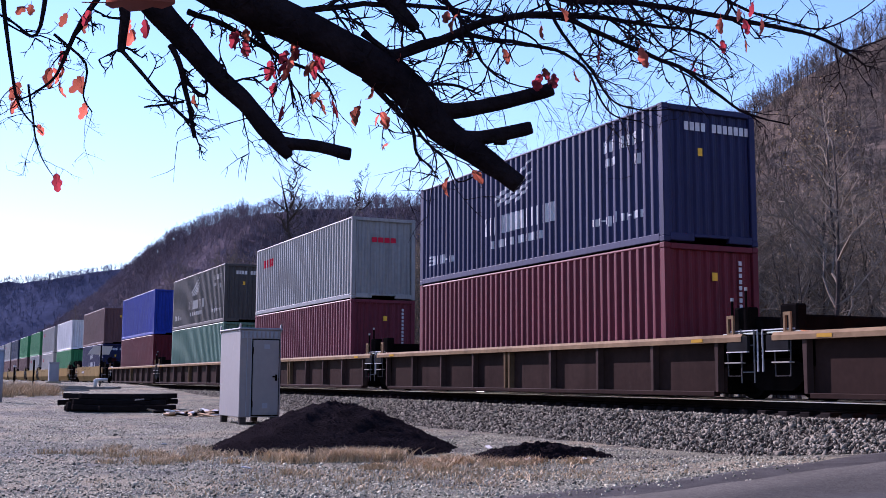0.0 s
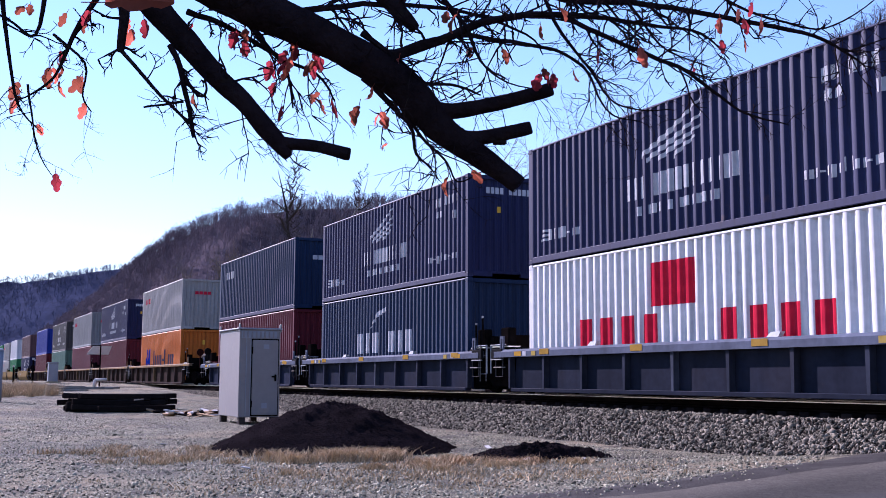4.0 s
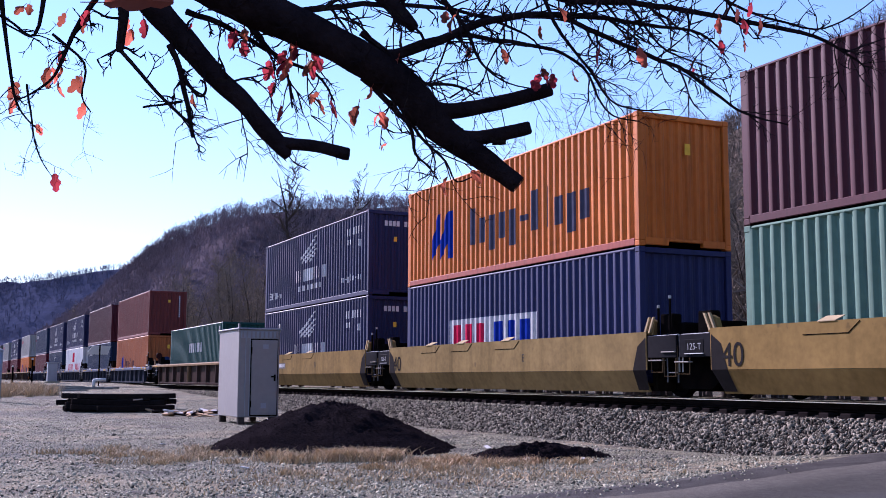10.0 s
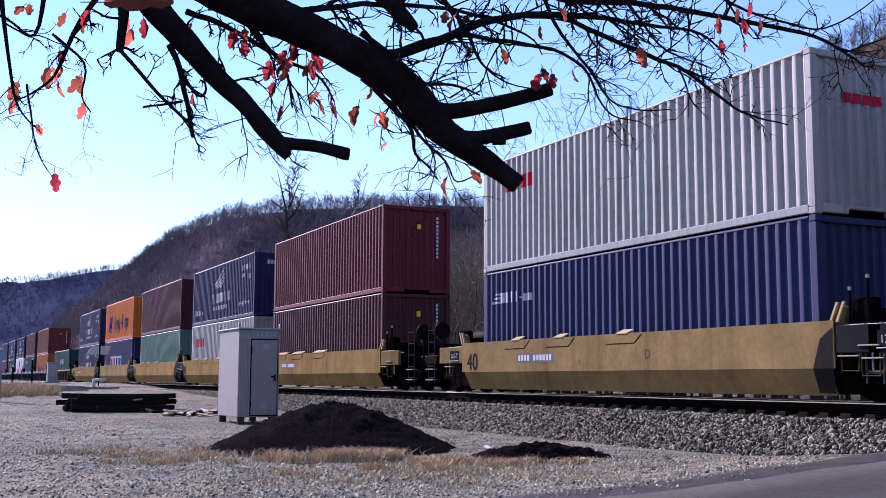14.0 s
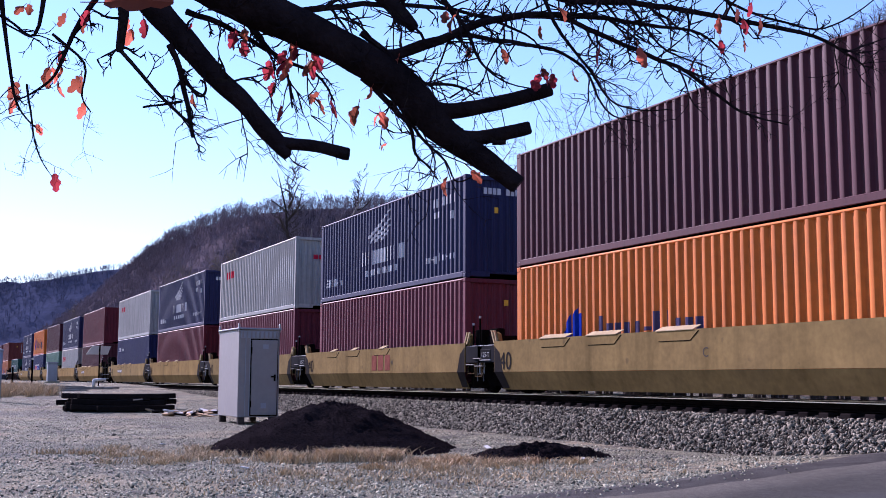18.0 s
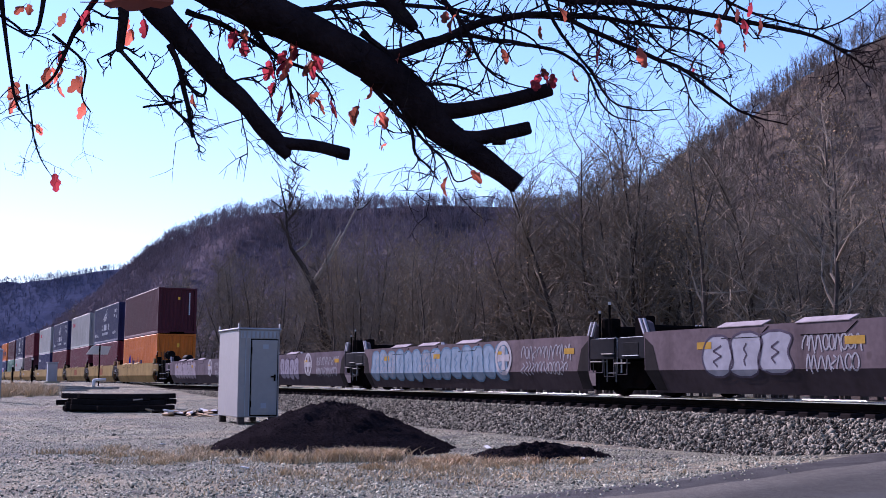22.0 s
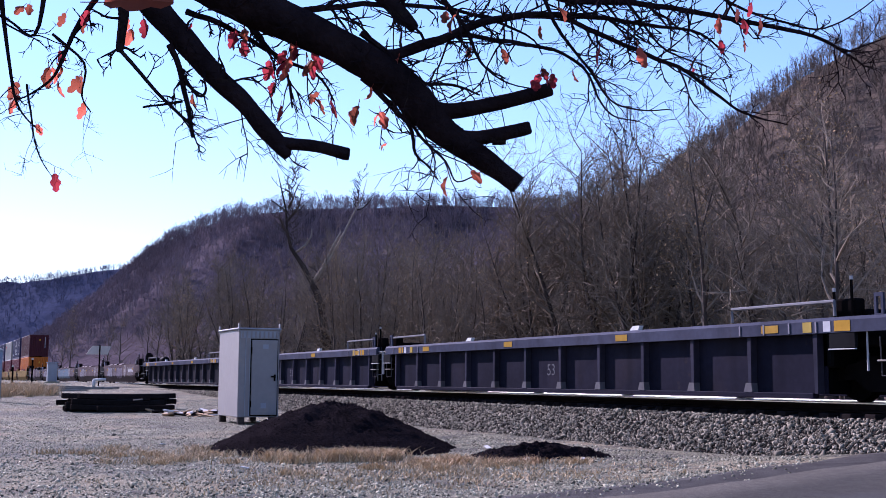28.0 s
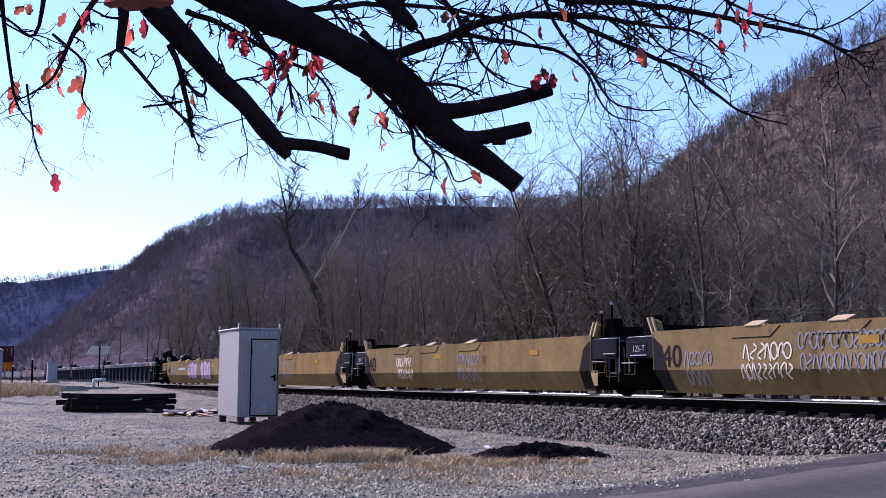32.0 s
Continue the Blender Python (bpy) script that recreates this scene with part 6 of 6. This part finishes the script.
def oak_limbs():
    limb_part("limb", [(-3.784, 0.792, 2.640, 0.083), (-3.719, 0.955, 2.547, 0.075), (-3.696, 1.089, 2.494, 0.069), (-3.645, 1.266, 2.415, 0.065), (-3.609, 1.408, 2.344, 0.063), (-3.595, 1.530, 2.270, 0.067), (-3.569, 1.608, 2.185, 0.065), (-3.548, 1.673, 2.111, 0.057), (-3.508, 1.779, 2.034, 0.043), (-3.478, 1.859, 1.974, 0.037), (-3.452, 1.930, 1.918, 0.034)])
    limb_part("limb", [(-3.774, 0.591, 2.593, 0.058), (-3.757, 0.647, 2.523, 0.052), (-3.737, 0.711, 2.440, 0.046), (-3.711, 0.789, 2.354, 0.043), (-3.680, 0.886, 2.240, 0.035), (-3.653, 0.964, 2.167, 0.033), (-3.630, 1.038, 2.077, 0.032), (-3.614, 1.089, 2.018, 0.029), (-3.606, 1.115, 1.978, 0.017)])
    limb_part("stub", [(-3.617, 1.080, 2.025, 0.025), (-3.593, 1.132, 2.020, 0.021), (-3.559, 1.206, 2.011, 0.020), (-3.517, 1.302, 1.986, 0.022)])
    limb_part("stub", [(-3.556, 1.636, 2.183, 0.039), (-3.526, 1.701, 2.182, 0.028), (-3.453, 1.846, 2.209, 0.026), (-3.366, 2.016, 2.262, 0.025)])
    limb_part("stub", [(-3.536, 1.706, 2.083, 0.037), (-3.494, 1.794, 2.085, 0.026), (-3.413, 1.956, 2.124, 0.023)])
    limb_part("stub", [(-3.474, 1.839, 2.077, 0.017), (-3.456, 1.878, 2.071, 0.009)])
    limb_part("stub", [(-3.796, 1.449, 2.731, 0.030), (-3.770, 1.523, 2.664, 0.032), (-3.745, 1.596, 2.588, 0.028), (-3.730, 1.641, 2.541, 0.019)])
    limb_part("branch", [(-3.69, 0.54, 2.55, 0.024), (-3.70, 0.57, 2.42, 0.017), (-3.71, 0.56, 2.30, 0.012)])
    limb_part("branch", [(-3.71, 0.56, 2.31, 0.007), (-3.68, 0.66, 2.19, 0.006), (-3.65, 0.76, 2.09, 0.005), (-3.63, 0.80, 2.06, 0.003)])
    limb_part("branch", [(-3.69, 0.72, 2.34, 0.011), (-3.69, 0.76, 2.24, 0.009), (-3.69, 0.79, 2.13, 0.008), (-3.69, 0.81, 2.03, 0.007)])
    limb_part("branch", [(-3.69, 0.76, 2.25, 0.006), (-3.67, 0.82, 2.17, 0.006), (-3.65, 0.84, 2.19, 0.004), (-3.65, 0.82, 2.26, 0.003)])
    limb_part("branch", [(-3.69, 0.77, 2.15, 0.005), (-3.72, 0.71, 2.14, 0.004), (-3.75, 0.65, 2.13, 0.003)])
    limb_part("branch", [(-3.67, 1.45, 2.39, 0.027), (-3.66, 1.58, 2.42, 0.021), (-3.58, 1.73, 2.49, 0.016), (-3.49, 1.91, 2.55, 0.013), (-3.40, 2.10, 2.56, 0.010), (-3.28, 2.37, 2.53, 0.007), (-3.19, 2.56, 2.49, 0.004), (-3.16, 2.66, 2.40, 0.002)])
    limb_part("branch", [(-3.41, 2.07, 2.56, 0.009), (-3.35, 2.22, 2.49, 0.009), (-3.28, 2.39, 2.41, 0.008), (-3.23, 2.52, 2.35, 0.007), (-3.17, 2.67, 2.23, 0.005), (-3.13, 2.76, 2.19, 0.004), (-3.09, 2.87, 2.16, 0.002)])
    limb_part("branch", [(-3.56, 1.95, 2.73, 0.017), (-3.48, 2.15, 2.65, 0.013), (-3.39, 2.32, 2.64, 0.012), (-3.28, 2.58, 2.61, 0.010), (-3.17, 2.81, 2.56, 0.009), (-3.09, 3.01, 2.52, 0.007), (-3.04, 3.13, 2.45, 0.005), (-3.02, 3.19, 2.40, 0.003)])
    limb_part("branch", [(-3.04, 3.12, 2.46, 0.004), (-3.01, 3.18, 2.48, 0.003), (-2.97, 3.25, 2.51, 0.002)])
    limb_part("branch", [(-3.67, 1.56, 2.42, 0.015), (-3.59, 1.71, 2.48, 0.009), (-3.52, 1.88, 2.47, 0.008), (-3.43, 2.07, 2.43, 0.006), (-3.39, 2.17, 2.37, 0.005), (-3.38, 2.23, 2.26, 0.004), (-3.36, 2.29, 2.19, 0.003), (-3.32, 2.37, 2.17, 0.002)])
    limb_part("branch", [(-3.64, 1.39, 2.46, 0.012), (-3.59, 1.51, 2.36, 0.009), (-3.57, 1.58, 2.28, 0.007), (-3.52, 1.70, 2.28, 0.005), (-3.48, 1.79, 2.24, 0.003)])
    limb_part("branch", [(-3.35, 1.95, 2.64, 0.009), (-3.33, 2.04, 2.46, 0.007), (-3.30, 2.13, 2.34, 0.005), (-3.28, 2.21, 2.23, 0.004), (-3.24, 2.31, 2.19, 0.003), (-3.19, 2.42, 2.19, 0.002)])
    limb_part("branch", [(-3.65, 1.40, 2.30, 0.014), (-3.60, 1.56, 2.14, 0.008), (-3.60, 1.59, 2.03, 0.005), (-3.58, 1.65, 1.97, 0.003), (-3.60, 1.60, 1.93, 0.002)])
    limb_part("branch", [(-3.61, 1.51, 2.24, 0.009), (-3.58, 1.60, 2.09, 0.006), (-3.55, 1.69, 2.00, 0.004), (-3.54, 1.73, 1.93, 0.003), (-3.50, 1.82, 1.97, 0.002)])
    limb_part("branch", [(-3.76, 0.19, 2.46, 0.009), (-3.77, 0.21, 2.31, 0.006), (-3.77, 0.24, 2.16, 0.005), (-3.77, 0.27, 2.07, 0.003), (-3.75, 0.33, 2.01, 0.002)])
    limb_part("branch", [(-3.76, 0.28, 2.17, 0.004), (-3.76, 0.30, 2.04, 0.003), (-3.76, 0.33, 1.93, 0.002), (-3.75, 0.37, 1.87, 0.001)])
    limb_part("branch", [(-3.71, 0.51, 2.53, 0.011), (-3.77, 0.42, 2.36, 0.008), (-3.82, 0.37, 2.22, 0.005), (-3.86, 0.30, 2.16, 0.003), (-3.88, 0.25, 2.14, 0.002)])
    limb_part("branch", [(-3.75, 0.32, 2.51, 0.009), (-3.78, 0.30, 2.34, 0.006), (-3.81, 0.23, 2.38, 0.004), (-3.83, 0.16, 2.42, 0.003)])
    limb_part("branch", [(-3.75, 0.35, 2.34, 0.005), (-3.72, 0.45, 2.25, 0.004), (-3.73, 0.45, 2.14, 0.003), (-3.73, 0.48, 2.09, 0.002)])
    limb_part("branch", [(-3.91, 1.01, 2.57, 0.015), (-3.88, 1.13, 2.42, 0.009), (-3.81, 1.28, 2.34, 0.006), (-3.80, 1.35, 2.24, 0.003)])
    limb_part("branch", [(-3.90, 0.82, 2.54, 0.012), (-3.83, 0.99, 2.46, 0.009), (-3.77, 1.14, 2.35, 0.006), (-3.77, 1.18, 2.19, 0.003)])
    limb_part("branch", [(-3.92, 1.22, 2.60, 0.013), (-3.81, 1.46, 2.63, 0.010), (-3.66, 1.77, 2.61, 0.007), (-3.55, 2.02, 2.52, 0.004), (-3.53, 2.08, 2.44, 0.002)])
    limb_part("branch", [(-3.67, 0.91, 2.20, 0.007), (-3.64, 1.01, 2.09, 0.004), (-3.59, 1.13, 2.05, 0.002)])
    limb_part("branch", [(-3.17, 2.55, 2.70, 0.009), (-3.13, 2.66, 2.60, 0.006), (-3.03, 2.90, 2.52, 0.004), (-2.96, 3.03, 2.54, 0.003), (-2.89, 3.15, 2.64, 0.002)])
    limb_part("branch", [(-3.51, 1.60, 2.64, 0.012), (-3.48, 1.72, 2.50, 0.008), (-3.46, 1.78, 2.36, 0.005), (-3.43, 1.88, 2.28, 0.003), (-3.38, 1.99, 2.26, 0.002)])
    limb_part("branch", [(-3.31, 2.24, 2.70, 0.009), (-3.28, 2.35, 2.55, 0.006), (-3.25, 2.45, 2.43, 0.004), (-3.19, 2.60, 2.37, 0.002)])


oak_limbs()


def oak_trunk():
    """The trunk stands beside the camera, out of its view; the limbs spring from it."""
    s = Shape().tube([(-0.1, 0, -0.1), (0, 0, 0.5), (0.0, 0.1, 1.6), (-0.15, 0.5, 2.5), (-0.35, 1.2, 3.05), (-0.6, 2.2, 3.2)], [0.42, 0.33, 0.28, 0.25, 0.2, 0.12], 14)
    part("trunk", s, M_BARK, oak, "thick dark trunk", smooth=True)
    for kind, pts, rad in BOUGHS[:2]:
        a = OAK_INV @ pts[0]
        b = Vector((-0.45, 1.6, 3.12))
        part("limb", Shape().tube([a, a.lerp(b, 0.5) + Vector((0, 0, 0.12)), b], [rad[0], rad[0] * 1.15, rad[0] * 1.25], 14), M_BARK, oak, "thick black-barked limb", smooth=True)


oak_trunk()
TIPS = []


def oak_twigs():
    """Fine crooked twigs, grown from the branches at random."""
    rnd = random.Random(77)
    shapes = [Shape() for _ in range(6)]

    def twig(at, way, length, radius, level, s):
        line, rad, w, q = [at], [radius], way.normalized(), at.copy()
        k = 5 if level == 1 else 3
        for i in range(k):
            w = (w + Vector((rnd.gauss(0, 0.19), rnd.gauss(0, 0.19), rnd.gauss(-0.03, 0.19)))).normalized()
            q = q + w * length / k
            line.append(q.copy())
            rad.append(radius * (1 - 0.7 * (i + 1) / k))
        s.tube([OAK_INV @ p for p in line], rad, 4, False)
        TIPS.append((line[-1], level))
        if level < 3:
            for i in range(rnd.randint(2, 4) if level == 1 else rnd.randint(1, 3)):
                j = rnd.randint(1, k)
                turn = Vector((rnd.gauss(0, 0.6), rnd.gauss(0, 1), rnd.gauss(0, 1)))
                twig(line[j], w * 0.8 + turn.normalized() * 0.9, length * rnd.uniform(0.35, 0.6), radius * 0.70, level + 1, s)

    for i, (kind, pts, rad) in enumerate(BOUGHS):
        if kind == "stub":
            continue
        length = sum((b - a).length for a, b in zip(pts, pts[1:]))
        n = int(length * (21 if kind == "branch" else 14) * (0.9 if pts[-1].y < 0.9 else 1.0))
        for j in range(n):
            u = rnd.uniform(0.12 if kind == "branch" else 0.0, 1.0) * (len(pts) - 1)
            if kind == "limb":
                u = u * 0.86
            a = min(int(u), len(pts) - 2)
            at = pts[a].lerp(pts[a + 1], u - a)
            along = (pts[a + 1] - pts[a]).normalized()
            turn = Vector((rnd.gauss(0, 0.7), rnd.gauss(0, 1), rnd.gauss(-0.05 if kind == "branch" else -0.2, 1))).normalized()
            twig(at, along * 0.7 + turn, rnd.uniform(0.07, 0.27) * (0.55 if at.y < 0.9 else 1.0), min(rad[a] * 0.55, 0.0058), 1, shapes[i % 6])
    for s in shapes:
        tagged(part("twig_spray", s, M_BARK, oak, "spray of fine crooked twigs"), kind="stuff")


oak_twigs()


def leaf_shape(rnd, size):
    """A curled, lobed leaf along -z."""
    s = Shape()
    rows, curl, n = [], rnd.uniform(-0.5, 0.9), 7
    for i in range(n + 1):
        u = i / n
        w = size * 0.24 * (math.sin(math.pi * min(u * 0.92 + 0.05, 1)) ** 0.8) * (1 + 0.28 * math.sin(u * 16)) + 0.0008
        bend = curl * size * (u * u - u) * 1.5
        rows.append([(-w, bend + w * 0.55, -u * size), (0, bend, -u * size), (w, bend + w * 0.55, -u * size)])
    for i in range(n):
        a, b = rows[i], rows[i + 1]
        for j in range(2):
            s.add([a[j], a[j + 1], b[j + 1], b[j]], [(0, 1, 2, 3)])
    s.tube([(0, 0, 0.35 * size), (0, 0, 0)], 0.0012, 4)
    return s


def oak_leaves():
    rnd = random.Random(5)
    kinds = [leaf_shape(rnd, 0.064).mesh("leaf", m, True) for _ in range(5) for m in (M_LEAF, M_LEAF_ORANGE, M_LEAF_BROWN)]

    def hang(p, size=1.0):
        ob = part("leaf", rnd.choice(kinds), M_LEAF, oak, "dry red autumn leaf")
        ob.matrix_basis = OAK_INV @ Matrix.Translation(p) @ pose(0, 0, 0, rnd.uniform(-35, 35), rnd.uniform(-35, 35), rnd.uniform(0, 360)) @ Matrix.Scale(size * rnd.uniform(0.8, 1.2), 4)

    # clusters: places of leaf groups and how many hang there
    for x, y, z, k in ((-4.03, 0.30, 2.52, 2), (-4.03, 0.37, 2.30, 4), (-3.99, 0.45, 2.28, 4), (-3.98, 0.50, 2.19, 1), (-4.06, 0.41, 1.94, 1), (-3.97, 0.44, 2.49, 3), (-4.08, 0.28, 2.22, 2),
                       (-3.68, 1.15, 2.15, 1), (-3.62, 1.26, 2.22, 3), (-3.57, 1.37, 2.25, 1), (-3.56, 1.40, 2.19, 1), (-3.52, 1.49, 2.15, 1), (-3.30, 1.92, 2.31, 3), (-3.27, 1.98, 2.31, 2),
                       (-3.12, 2.27, 2.39, 1), (-3.20, 2.10, 2.39, 1), (-2.98, 2.56, 2.43, 1), (-2.96, 2.58, 2.49, 2), (-2.99, 2.52, 2.50, 2), (-3.42, 1.76, 1.97, 1), (-3.46, 1.68, 1.96, 1),
                       (-3.41, 1.63, 2.51, 2), (-3.66, 1.14, 2.38, 5), (-3.69, 1.10, 2.33, 4), (-3.63, 1.22, 2.34, 4), (-3.25, 1.97, 2.50, 2), (-3.01, 2.50, 2.44, 1), (-3.75, 0.95, 2.42, 5), (-3.85, 0.65, 2.46, 3)):
        for i in range(k):
            hang(Vector((x + rnd.gauss(0, 0.03), y + rnd.gauss(0, 0.03), z + rnd.gauss(0, 0.02))))
    tips = [p for p, level in TIPS if level >= 2]
    for p in rnd.sample(tips, min(14, len(tips))):
        hang(p, 0.8)


oak_leaves()


def near_leaf():
    """A big brown leaf close under the limb."""
    big = leaf_shape(random.Random(3), 0.15).mesh("leaf", M_LEAF_BROWN, True)
    ob = part("leaf", big, M_LEAF_BROWN, oak, "large brown-orange leaf")
    ob.matrix_basis = OAK_INV @ pose(-2.42, 0.33, 2.03, 90, 78, -25)


near_leaf()


# ---- motion ----
def travelled(t):
    """Metres that the train has gone at t seconds: it slows a little."""
    u = (t - 16) / 16
    return 16 * (14.79 * u - 0.949 * u * u / 2 + 0.424 * u ** 3 / 3) + 246.49


def motions():
    times = [2.0 * i for i in range(17)]
    for ob, place, z in MOVING:
        walk(ob, [(t, pose(place - travelled(t), TRACK_Y, z)) for t in times])
    # every wheelset turns alike: one set of keys, shared
    first = WHEELS[0]
    walk(first, [(i / FPS, Matrix.Rotation(-travelled(i / FPS) / 0.42, 4, "Y")) for i in range(32 * FPS + 1)])
    keys = first.animation_data
    for w in WHEELS[1:]:
        w.rotation_mode = "QUATERNION"
        data = w.animation_data_create()
        data.action, data.action_slot = keys.action, keys.action_slot


motions()
